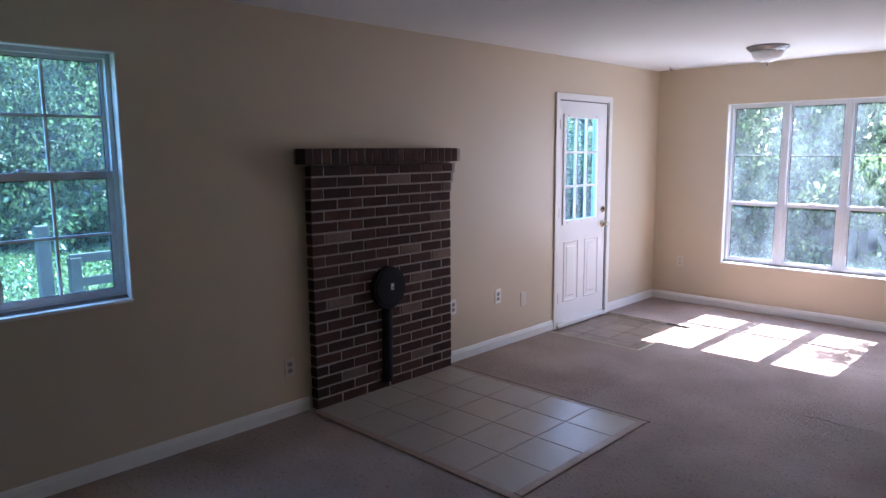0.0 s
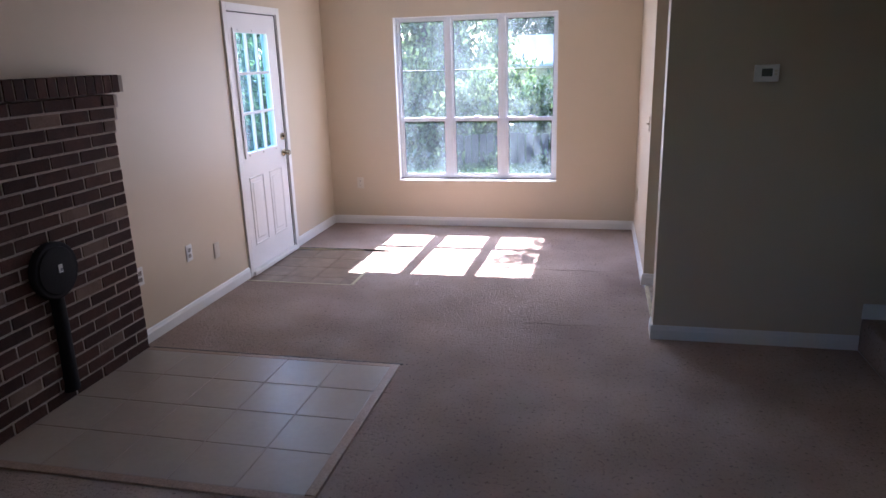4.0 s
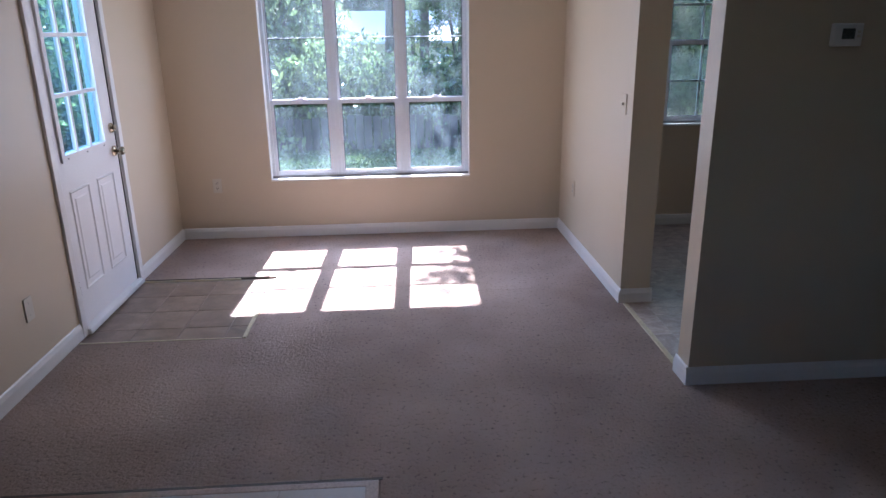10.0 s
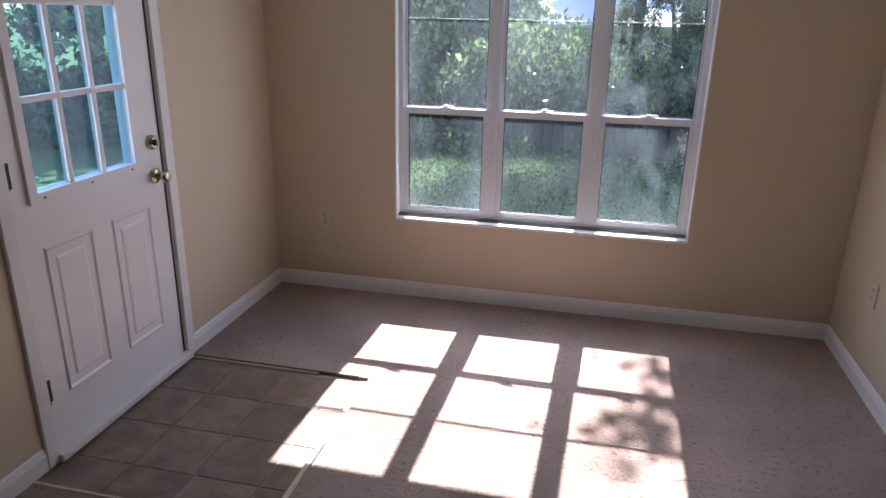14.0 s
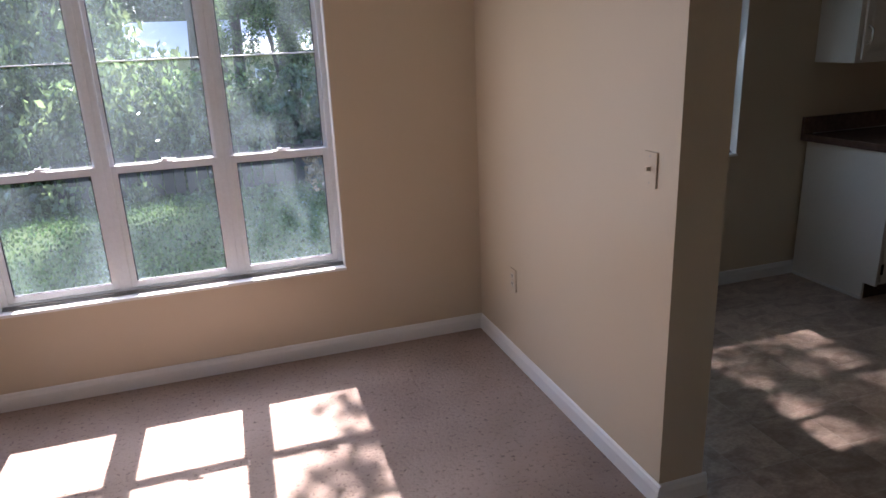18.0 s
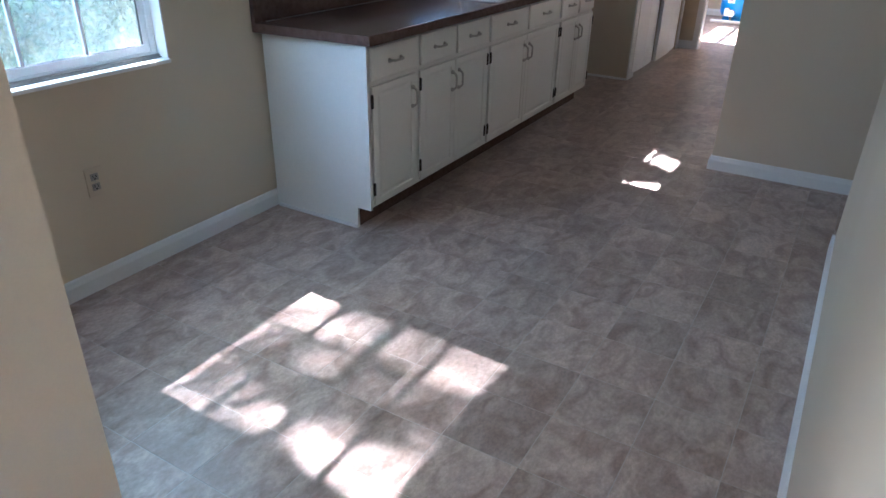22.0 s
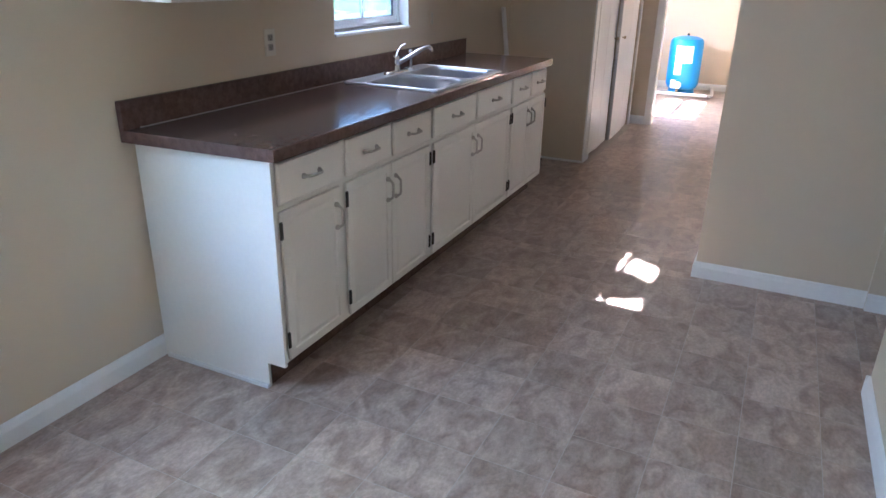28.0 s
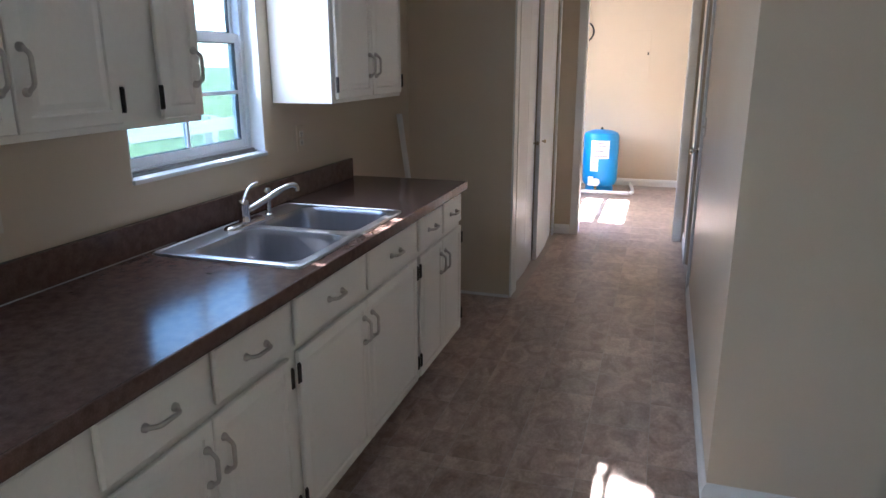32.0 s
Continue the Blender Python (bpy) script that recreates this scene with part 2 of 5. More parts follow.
CHROME = surface("chrome", (0.78, 0.78, 0.78), rough=0.06, metal=1.0, grain=0.02, bump=0, rough_var=0.03)
NICKEL = surface("satin_nickel", (0.48, 0.46, 0.42), (0.40, 0.38, 0.34), rough=0.3, metal=1.0, large=20, fine=90, grain=0.05, bump=0.03)
BRASS = surface("worn_brass", (0.50, 0.44, 0.33), (0.38, 0.33, 0.25), rough=0.25, metal=1.0, large=20, fine=90, grain=0.08, bump=0.03, rough_var=0.04)
IRON = surface("black_hinge_metal", (0.03, 0.028, 0.025), (0.05, 0.045, 0.04), rough=0.5, metal=0.6, large=20, fine=90)
PLATE = surface("ivory_plate", (0.66, 0.61, 0.52), rough=0.35, grain=0.02, bump=0)
WHITEPLATE = surface("white_plate", (0.80, 0.79, 0.77), rough=0.35, grain=0.02, bump=0)
OUTLETFACE = surface("grey_receptacle", (0.34, 0.31, 0.28), rough=0.4, grain=0.02, bump=0)
SLOT = surface("dark_slot", (0.02, 0.02, 0.02), rough=0.6, bump=0)
SCREEN = surface("grey_display", (0.10, 0.12, 0.11), rough=0.25, bump=0)
ALABASTER = surface("frosted_lamp_glass", (0.84, 0.83, 0.81), (0.70, 0.68, 0.65), rough=0.3, large=14, fine=60, grain=0.05, bump=0.02)
DARKNICKEL = surface("dark_nickel", (0.20, 0.19, 0.185), (0.15, 0.145, 0.14), rough=0.32, metal=0.9, large=20, fine=90, grain=0.05, bump=0.03)
BLUE = surface("blue_enamel", (0.015, 0.24, 0.62), (0.02, 0.28, 0.68), rough=0.3, large=4, fine=70, grain=0.03, bump=0.02)
PAPER = surface("white_label_paper", (0.80, 0.80, 0.80), rough=0.6, grain=0.02, bump=0)
INK = surface("printed_grey", (0.18, 0.19, 0.22), rough=0.6, bump=0)
PVC = surface("white_pipe", (0.78, 0.77, 0.74), (0.7, 0.69, 0.66), rough=0.35, grain=0.03, bump=0.02)
RUBBER = surface("black_rubber", (0.02, 0.02, 0.02), rough=0.6, grain=0.05)
GLASS = pane_glass("dusty_window_glass", 0.022, (0.88, 0.96, 1.0))
CLEARGLASS = pane_glass("clean_window_glass", 0.006)
# the tint dims the bright view, the film paints a pale green haze
HAZYGLASS = pane_glass("dimmed_hazy_glass", 0.05, (0.52, 0.60, 0.57), (0.78, 0.88, 0.76), 0.3)
# dark tint put in to dim the overbright view; the film adds haze
SINKGLASS = pane_glass("dimmed_window_glass", 0.022, (0.34, 0.40, 0.42))
# clear panes with the bluish haze over the view put into tint and film
BLUEHAZEGLASS = pane_glass("blue_haze_window_glass", 0.03, (0.68, 0.91, 1.0))
GRASSGROUND = surface("grass_ground", (0.05, 0.085, 0.03), (0.09, 0.11, 0.045), rough=0.95, large=0.9, fine=40, amount=0.9, grain=0.4, bump=0.8, depth=0.03, spec=0.1)
GRASS = leafy("grass_blades", (0.050, 0.098, 0.030), (0.090, 0.130, 0.042), 0.40)
WEED = leafy("dry_weeds", (0.20, 0.13, 0.07), (0.26, 0.19, 0.10), 0.25)
LEAF = leafy("green_leaves", (0.085, 0.135, 0.050), (0.155, 0.185, 0.075), 0.65)
DARKLEAF = leafy("dark_green_leaves", (0.055, 0.10, 0.045), (0.095, 0.14, 0.06), 0.55)
BARK = surface("grey_bark", (0.12, 0.095, 0.075), (0.07, 0.055, 0.045), rough=0.95, large=7, fine=40, amount=0.9, grain=0.35, bump=1.0, depth=0.02, stretch=(1, 1, 0.25), spec=0.15)
WEATHERED = surface("weathered_grey_wood", (0.068, 0.066, 0.06), (0.045, 0.043, 0.04), rough=0.85, large=6, fine=60, amount=0.8, grain=0.2, bump=0.6, depth=0.004)
OLDFENCE = surface("old_dark_fence", (0.045, 0.040, 0.035), (0.03, 0.027, 0.024), rough=0.9, large=4, fine=60, amount=0.8, grain=0.2, bump=0.4, pieces=0.2)
SIDING = surface("pale_yellow_siding", (0.60, 0.53, 0.34), (0.54, 0.48, 0.31), rough=0.6, large=1.5, fine=40, grain=0.04)
ROOF = surface("pale_metal_roof", (0.46, 0.47, 0.48), (0.40, 0.41, 0.42), rough=0.45, large=1.2, fine=40, grain=0.04)
RAILWHITE = surface("white_outdoor_paint", (0.76, 0.76, 0.74), (0.68, 0.68, 0.66), rough=0.5, large=3, fine=60, grain=0.04)

# ---- mesh tools ----


def box(bm, x0, x1, y0, y1, z0, z1, bevel=0.0):
    made = bmesh.ops.create_cube(bm, size=1.0, matrix=Matrix.Translation(((x0 + x1) / 2, (y0 + y1) / 2, (z0 + z1) / 2)) @ Matrix.Diagonal((x1 - x0, y1 - y0, z1 - z0, 1)))
    if bevel:
        edges = list({e for v in made["verts"] for e in v.link_edges})
        bmesh.ops.bevel(bm, geom=edges, offset=bevel, segments=2, profile=0.6, affect='EDGES')
    return bm


def boxes(*list_of, bevel=0.0):
    bm = bmesh.new()
    for b in list_of:
        box(bm, *b, bevel=bevel)
    return bm


def loft(bm, rings, caps=(True, True), closed=True):
    """Joins rings of equally many points into a skin."""
    rows = [[bm.verts.new(p) for p in ring] for ring in rings]
    n = len(rows[0])
    for a, b in zip(rows, rows[1:]):
        for i in range(n if closed else n - 1):
            bm.faces.new((a[i], a[(i + 1) % n], b[(i + 1) % n], b[i]))
    if caps[0]:
        bm.faces.new(rows[0][::-1])
    if caps[1]:
        bm.faces.new(rows[-1])
    return bm


def turned(bm, profile, centre=(0, 0, 0), axis='z', n=24):
    """A turned body: rows of (radius, height) round an axis."""
    rings = []
    for r, h in profile:
        ring = []
        for i in range(n):
            a = 2 * math.pi * i / n
            c, s = max(r, 0.0004) * math.cos(a), max(r, 0.0004) * math.sin(a)
            p = {'z': (c, s, h), 'y': (c, h, -s), 'x': (h, c, s)}[axis]
            ring.append(Vector(centre) + Vector(p))
        rings.append(ring)
    return loft(bm, rings)


def tube(bm, points, radius, n=8, flat=1.0):
    """A round bar along points; radius may be one number or one for each point."""
    pts = [Vector(p) for p in points]
    rad = radius if isinstance(radius, (list, tuple)) else [radius] * len(pts)
    rings = []
    side = None
    for i, p in enumerate(pts):
        d = (pts[min(i + 1, len(pts) - 1)] - pts[max(i - 1, 0)]).normalized()
        if side is None:
            side = d.orthogonal().normalized()
        side = (side - d * side.dot(d)).normalized()
        up = d.cross(side)
        rings.append([p + rad[i] * (side * math.cos(2 * math.pi * k / n) + up * flat * math.sin(2 * math.pi * k / n)) for k in range(n)])
    return loft(bm, rings)


def arc(points, steps=6):
    """A smooth line through points."""
    pts = [Vector(p) for p in points]
    out = []
    for i in range(len(pts) - 1):
        a, b, c, d = pts[max(i - 1, 0)], pts[i], pts[i + 1], pts[min(i + 2, len(pts) - 1)]
        for k in range(steps):
            t = k / steps
            out.append(0.5 * (2 * b + (c - a) * t + (2 * a - 5 * b + 4 * c - d) * t * t + (3 * b - a - 3 * c + d) * t ** 3))
    out.append(pts[-1])
    return out


def rounded(cx, cy, w, h, r, z, k=5):
    """A ring of points on a rounded rectangle."""
    out = []
    for qx, qy, start in ((1, 1, 0), (-1, 1, 90), (-1, -1, 180), (1, -1, 270)):
        for i in range(k + 1):
            a = radians(start + 90 * i / k)
            out.append((cx + qx * (w / 2 - r) + r * math.cos(a), cy + qy * (h / 2 - r) + r * math.sin(a), z))
    return out


def pierced(u0, u1, v0, v1, w0, w1, holes, order):
    """A slab u0..u1 by v0..v1 and w0..w1 thick with rectangular holes (u0, u1, v0, v1). order: which axes u, v, w are."""
    us = sorted({u0, u1, *(h for q in holes for h in q[:2] if u0 < h < u1)})
    vs = sorted({v0, v1, *(h for q in holes for h in q[2:] if v0 < h < v1)})
    nu, nv = len(us) - 1, len(vs) - 1

    def solid(i, j):
        if not (0 <= i < nu and 0 <= j < nv):
            return False
        cu, cv = (us[i] + us[i + 1]) / 2, (vs[j] + vs[j + 1]) / 2
        return not any(q[0] < cu < q[1] and q[2] < cv < q[3] for q in holes)

    bm = bmesh.new()
    verts = {}

    def vert(i, j, w):
        key = (i, j, w)
        if key not in verts:
            p = dict(zip(order, (us[i], vs[j], w)))
            verts[key] = bm.verts.new((p['x'], p['y'], p['z']))
        return verts[key]

    for i in range(nu):
        for j in range(nv):
            if not solid(i, j):
                continue
            for w in (w0, w1):
                bm.faces.new([vert(i, j, w), vert(i + 1, j, w), vert(i + 1, j + 1, w), vert(i, j + 1, w)])
            for di, dj, a, b in ((-1, 0, (i, j), (i, j + 1)), (1, 0, (i + 1, j), (i + 1, j + 1)), (0, -1, (i, j), (i + 1, j)), (0, 1, (i, j + 1), (i + 1, j + 1))):
                if not solid(i + di, j + dj):
                    bm.faces.new([vert(*a, w0), vert(*b, w0), vert(*b, w1), vert(*a, w1)])
    bmesh.ops.recalc_face_normals(bm, faces=bm.faces[:])
    return bm


def mesh_from(name, bm, material, smooth=False):
    bmesh.ops.recalc_face_normals(bm, faces=bm.faces[:])
    me = bpy.data.meshes.new(name)
    bm.to_mesh(me)
    bm.free()
    me.materials.append(material)
    if smooth:
        me.shade_smooth()
        me.set_sharp_from_angle(angle=radians(40))
    return me


def part(name, bm, material, parent, label="", smooth=False):
    ob = new(name, mesh_from(name, bm, material, smooth))
    ob.parent = parent
    return tagged(ob, label=label)


def solo(name, bm, material, label, category, kind="", group="", smooth=False):
    return tagged(new(name, mesh_from(name, bm, material, smooth)), label, category, group, kind)


def thing(name, m, label, category, kind="", group=""):
    ob = new(name)
    ob.empty_display_size = 0.1
    ob.matrix_basis = m
    return tagged(ob, label, category, group, kind)


# ---- the plan, in metres ----
WEST, NORTH, SOUTH = -3.47, 6.93, -2.6
PART0, PART1 = -0.412, -0.235      # partition between living room and kitchen
TH0, TH1 = 4.268, 4.392            # wall with the thermostat
JAMB = 5.275                       # end of the partition at the opening
HEIGHT = 2.412
FRIDGE = 3.602                     # wall facing the kitchen
PASS = 5.114                       # wall along the passage
UTIL = 7.42
EAST = 10.2
OUT = 0.14

# ---- large structure ----


def wall(name, along, u0, u1, w0, w1, label, holes=(), z0=0.0, z1=HEIGHT, material=PAINT):
    return solo(name, pierced(u0, u1, z0, z1, w0, w1, list(holes), along + 'z' + ('y' if along == 'x' else 'x')), material, label, "wall", "structure")


TRIPLE = (-2.733, -1.153, 0.458, 2.038)
KWIN = (0.402, 1.257, 0.824, 2.052)
SWIN = (3.062, 3.836, 1.136, 2.052)
UWIN = (7.95, 9.25, 0.88, 1.64)
LWIN = (0.53, 1.387, 0.870, 2.092)
wall("wall_north", 'x', WEST - OUT, EAST + OUT, NORTH, NORTH + OUT, "cream painted outer wall with four windows", [TRIPLE, KWIN, SWIN, UWIN])
wall("wall_west", 'y', SOUTH - OUT, NORTH, WEST - OUT, WEST, "cream painted wall behind the brick fireplace", [LWIN, (5.095, 5.937, -1, 2.055)])
wall("wall_south", 'x', WEST, 1.79, SOUTH - OUT, SOUTH, "plain cream painted living room wall")
wall("wall_partition", 'y', TH1, NORTH, PART0, PART1, "cream partition with an open doorway to the kitchen", [(TH1, JAMB, -1, 2.07)])
wall("wall_thermostat", 'x', PART0, 2.755, TH0, TH1, "cream painted wall with a thermostat")
wall("wall_hall_header", 'x', 2.755, FRIDGE - 0.026, TH0, TH1, "cream wall above the hall opening", z0=2.07)
wall("wall_fridge", 'y', TH1 - 0.05, PASS - 0.12, FRIDGE, FRIDGE + 0.12, "cream painted wall beside the kitchen passage")
wall("wall_hall_side", 'y', 2.9, TH1 - 0.05, FRIDGE - 0.026, FRIDGE + 0.12, "cream wall inside the dark hall")
wall("wall_hall_end", 'x', 1.79, FRIDGE + 0.12, 2.78, 2.9, "cream wall at the end of the hall")
wall("wall_passage", 'x', FRIDGE, EAST, PASS - 0.12, PASS, "cream wall along the kitchen passage", [(5.95, 6.70, -1, 2.05)])
wall("wall_passage_back", 'x', 5.8, 6.85, PASS - 0.32, PASS - 0.2, "plain wall behind the passage door")
wall("wall_utility", 'y', PASS, NORTH, UTIL, UTIL + 0.12, "cream wall with the utility room doorway", [(5.20, 6.03, -1, 2.05)])
wall("wall_east", 'y', PASS - 0.12, NORTH, EAST, EAST + OUT, "cream painted utility room wall")
wall("wall_closet_side", 'y', 6.245, NORTH, 5.55, 5.65, "cream side wall of the pantry closet")
wall("wall_closet_front", 'x', 5.65, UTIL, 6.245, 6.345, "cream closet front with bifold doors", [(5.715, 7.31, -1, 2.05)])
wall("wall_stair", 'y', SOUTH, TH0, 1.67, 1.79, "plain cream wall beside the stairs", z1=4.8)

# half wall beside the stairs, its top rising with them
bm = bmesh.new()
y_end, slope = 3.44, 0.71
top = [(y_end, 0.0), (y_end, 1.255), (y_end - (HEIGHT - 1.255) / slope, HEIGHT), (SOUTH, HEIGHT), (SOUTH, 0.0)]
loft(bm, [[(x, y, z) for y, z in top] for x in (0.70, 0.82)])
solo("wall_half", bm, PAINT, "cream half wall with a sloping top beside the stairs", "wall", "structure")

solo("ceiling", pierced(WEST - OUT, EAST + OUT, SOUTH - OUT, NORTH + OUT, HEIGHT, HEIGHT + 0.1, [(0.82, 1.67, 0.2, TH0)], 'xyz'), CEILING, "white textured ceiling", "ceiling", "structure")
solo("stairwell_wall", pierced(0.70, 1.79, 0.08, TH0 + 0.12, HEIGHT + 0.1, 4.8, [(0.82, 1.67, 0.2, TH0)], 'xyz'), PAINT, "cream walls of the dark stairwell", "wall", "structure")
solo("stairwell_ceiling", boxes((0.70, 1.79, 0.08, TH0 + 0.12, 4.8, 4.9)), CEILING, "white ceiling over the stairwell", "ceiling", "structure")

# floors
HEARTH = (-3.41, -1.86, 2.445, 3.632)
PATCH = (WEST + 0.012, -2.565, 4.965, 5.95)
solo("subfloor", pierced(WEST - OUT, EAST + OUT, SOUTH - OUT, NORTH + OUT, -0.20, -0.03, [], 'xyz'), PLY, "wooden subfloor under carpet and tiles", "floor", "structure")
solo("carpet", pierced(WEST, 0.70, SOUTH, NORTH, -0.03, 0.0,
     [(HEARTH[0] - 0.1, HEARTH[1] + 0.05, HEARTH[2] - 0.05, HEARTH[3] + 0.05), PATCH, (-0.40, 0.8, TH0 + 0.03, NORTH), (-0.40, 0.8, TH1, JAMB)], 'xyz'), CARPET,
     "worn brown carpet of the living room", "carpet", "structure")
solo("carpet_landing", boxes((0.70, 1.67, y_end - 0.02, TH0, 0.0, 0.19), bevel=0.012), CARPET, "brown carpeted landing at the foot of the stairs", "stair landing", "structure")
stairs = thing("stairs", pose(0, 0, 0), "brown carpeted stairs going up behind the half wall", "stairs", "structure")
for i in range(12):
    z = 0.19 * (i + 1)
    y = y_end - 0.02 - 0.268 * i
    part("step", boxes((0.82, 1.67, y - 0.268, y, z - 0.02 if i else 0.0, z + 0.19), bevel=0.012), CARPET, stairs)
solo("floor_base", boxes((PART0 + 0.02, EAST, 2.9, NORTH, -0.03, -0.0005)), GROUT, "pale vinyl seams under the kitchen floor", "floor", "structure")


def baseboard(points, label="white painted baseboard"):
    """A run of baseboard along floor points, standing to the left of the way."""
    for (x0, y0), (x1, y1) in zip(points, points[1:]):
        d = Vector((x1 - x0, y1 - y0, 0))
        n = Vector((-d.y, d.x, 0)).normalized()
        a, b = Vector((x0, y0, 0)), Vector((x1, y1, 0))
        prof = [(0, 0), (0.014, 0), (0.014, 0.058), (0.010, 0.070), (0.008, 0.080), (0.003, 0.086), (0, 0.086)]
        bm = bmesh.new()
        t = d.normalized() * 0.014
        loft(bm, [[p + n * o + Vector((0, 0, z)) + (t * (o / 0.014) * s if s else Vector()) for o, z in prof] for p, s in ((a, 0), (b, 0))])
        solo("baseboard", bm, TRIM, label, "baseboard", "structure")


def run(x0, y0, x1, y1):
    baseboard([(x0, y0), (x1, y1)])


# the room lies to the left of each run
run(WEST, SOUTH, 0.70, SOUTH)
run(WEST, 2.42, WEST, SOUTH)
run(WEST, 5.045, WEST, 3.67)
run(WEST, NORTH, WEST, 5.985)
run(PART0, NORTH, WEST + 0.014, NORTH)
run(PART0, JAMB - 0.014, PART0, NORTH - 0.014)
run(PART1 + 0.014, JAMB, PART0, JAMB)
run(PART1, NORTH, PART1, JAMB)
run(0.70, TH0, PART0 - 0.014, TH0)
run(PART0, TH0 - 0.0, PART0, TH1 + 0.014)
run(PART0, TH1, 2.755, TH1)
run(2.755, TH1 + 0.014, 2.755, TH0)
run(0.70, SOUTH, 0.70, y_end)
run(0.70 - 0.014, y_end, 0.82, y_end)
run(1.79, NORTH, PART1 + 0.014, NORTH)
run(5.55, NORTH, 4.73, NORTH)
solo("shoe_strip", boxes((5.535, 5.55, 6.245, NORTH, 0.0, 0.018), bevel=0.003), TRIM, "thin white floor strip along the closet", "trim", "structure")
run(FRIDGE, TH1 - 0.05, FRIDGE, PASS)
run(FRIDGE - 0.026, 2.9, FRIDGE - 0.026, TH1 - 0.05)
run(FRIDGE - 0.014, PASS, 5.885, PASS)
run(6.765, PASS, UTIL, PASS)
run(UTIL, 6.095, UTIL, 6.245)
run(EAST, PASS, EAST, NORTH)
bm = boxes((0.70, 1.67, TH0 - 0.013, TH0, 0.19, 0.276))
solo("baseboard", bm, TRIM, "white baseboard above the stair landing", "baseboard", "structure")

# ---- windows ----


def window(name, m, u0, u1, z0, z1, meet, cols, up_rows, low_rows, label, glass=GLASS, units=1, low_cols=None):
    """A sash window in a wall: u along the wall, y outwards from its inner face."""
    w = thing(name, m, label, "window", "structure")
    part("window_sill", boxes((u0 - 0.0, u1 + 0.0, -0.012, 0.062, z0 - 0.004, z0 + 0.012), bevel=0.004), TRIM, w, "white painted sill")
    reveal = bmesh.new()
    for b in ((u0, u0 + 0.006, 0.001, 0.062, z0 + 0.012, z1), (u1 - 0.006, u1, 0.001, 0.062, z0 + 0.012, z1), (u0 + 0.006, u1 - 0.006, 0.001, 0.062, z1 - 0.006, z1)):
        box(reveal, *b)
    part("window_reveal", reveal, TRIM, w, "white painted reveal")
    part("sill_track", boxes((u0 + 0.006, u1 - 0.006, 0.048, 0.0615, z0 + 0.0125, z0 + 0.026), (u0 + 0.006, u1 - 0.006, 0.036, 0.044, z0 + 0.0125, z0 + 0.018), bevel=0.0015), TRACK, w, "dull grey metal sill track")
    width = (u1 - u0) / units
    for k in range(units):
        a, b = u0 + k * width, u0 + (k + 1) * width
        f = 0.03
        part("window_frame", boxes((a, a + f, 0.062, 0.125, z0, z1), (b - f, b, 0.062, 0.125, z0, z1), (a + f, b - f, 0.062, 0.125, z0, z0 + 0.035), (a + f, b - f, 0.062, 0.125, z1 - 0.03, z1), bevel=0.003), VINYL, w)
        for upper in (False, True):
            lo, hi = (meet - 0.004, z1 - 0.03) if upper else (z0 + 0.035, meet + 0.016)
            d0 = 0.094 if upper else 0.070
            s = 0.016 if upper else 0.026
            c, e = a + f, b - f
            sash = part("sash", boxes((c, c + s, d0, d0 + 0.022, lo, hi), (e - s, e, d0, d0 + 0.022, lo, hi), (c + s, e - s, d0, d0 + 0.022, lo, lo + (0.022 if upper else 0.03)), (c + s, e - s, d0, d0 + 0.022, hi - (0.016 if upper else 0.036), hi), bevel=0.002), VINYL, w)
            g0, g1 = lo + (0.022 if upper else 0.03), hi - (0.016 if upper else 0.036)
            seal = bmesh.new()
            for q in ((c + s, c + s + 0.004, g0, g1), (e - s - 0.004, e - s, g0, g1), (c + s, e - s, g1 - 0.004, g1), (c + s, e - s, g0, g0 + 0.003)):
                box(seal, q[0], q[1], d0 + 0.004, d0 + 0.018, q[2], q[3])
            part("gasket", seal, GASKETGAP, sash)
            pane = part("pane", boxes((c + s, e - s, d0 + 0.009, d0 + 0.013, g0, g1)), glass, sash)
            pane.visible_shadow = False
            nc, nr = cols if upper else (low_cols or cols), up_rows if upper else low_rows
            for i in range(1, nc):
                u = c + s + (e - c - 2 * s) * i / nc
                part("muntin", boxes((u - 0.007, u + 0.007, d0 + 0.003, d0 + 0.019, g0, g1), bevel=0.002), VINYL, sash)
            thin = 0.003 if units > 1 else 0.007
            for i in range(1, nr):
                z = g0 + (g1 - g0) * i / nr
                part("muntin", boxes((c + s, e - s, d0 + 0.0025, d0 + 0.0195, z - thin, z + thin), bevel=0.002), VINYL, sash)
        mid = (a + b) / 2
        part("latch", boxes((mid - 0.035, mid + 0.035, 0.066, 0.094, meet + 0.016, meet + 0.022), (mid - 0.012, mid + 0.012, 0.062, 0.086, meet + 0.022, meet + 0.034), (mid + 0.01, mid + 0.05, 0.058, 0.070, meet + 0.024, meet + 0.032), bevel=0.002), VINYL, w, "white sash latch")
    return w


north_m, west_m = pose(0, NORTH, 0), pose(WEST, 0, 0, 0, 0, 90)
window("window_1", north_m, *TRIPLE, 1.064, 1, 2, 1, "white triple sash window with dusty panes", units=3)
window("window_2", north_m, *KWIN, 1.462, 3, 2, 2, "white six over six kitchen sash window", HAZYGLASS)
window("window_3", north_m, *SWIN, 1.60, 2, 2, 2, "white sash window over the kitchen sink", SINKGLASS)
window("window_4", north_m, *UWIN, 1.26, 1, 1, 1, "small white utility room window", CLEARGLASS)
window("window_5", west_m, *LWIN, 1.506, 3, 2, 2, "white six over six window beside the fireplace", BLUEHAZEGLASS)

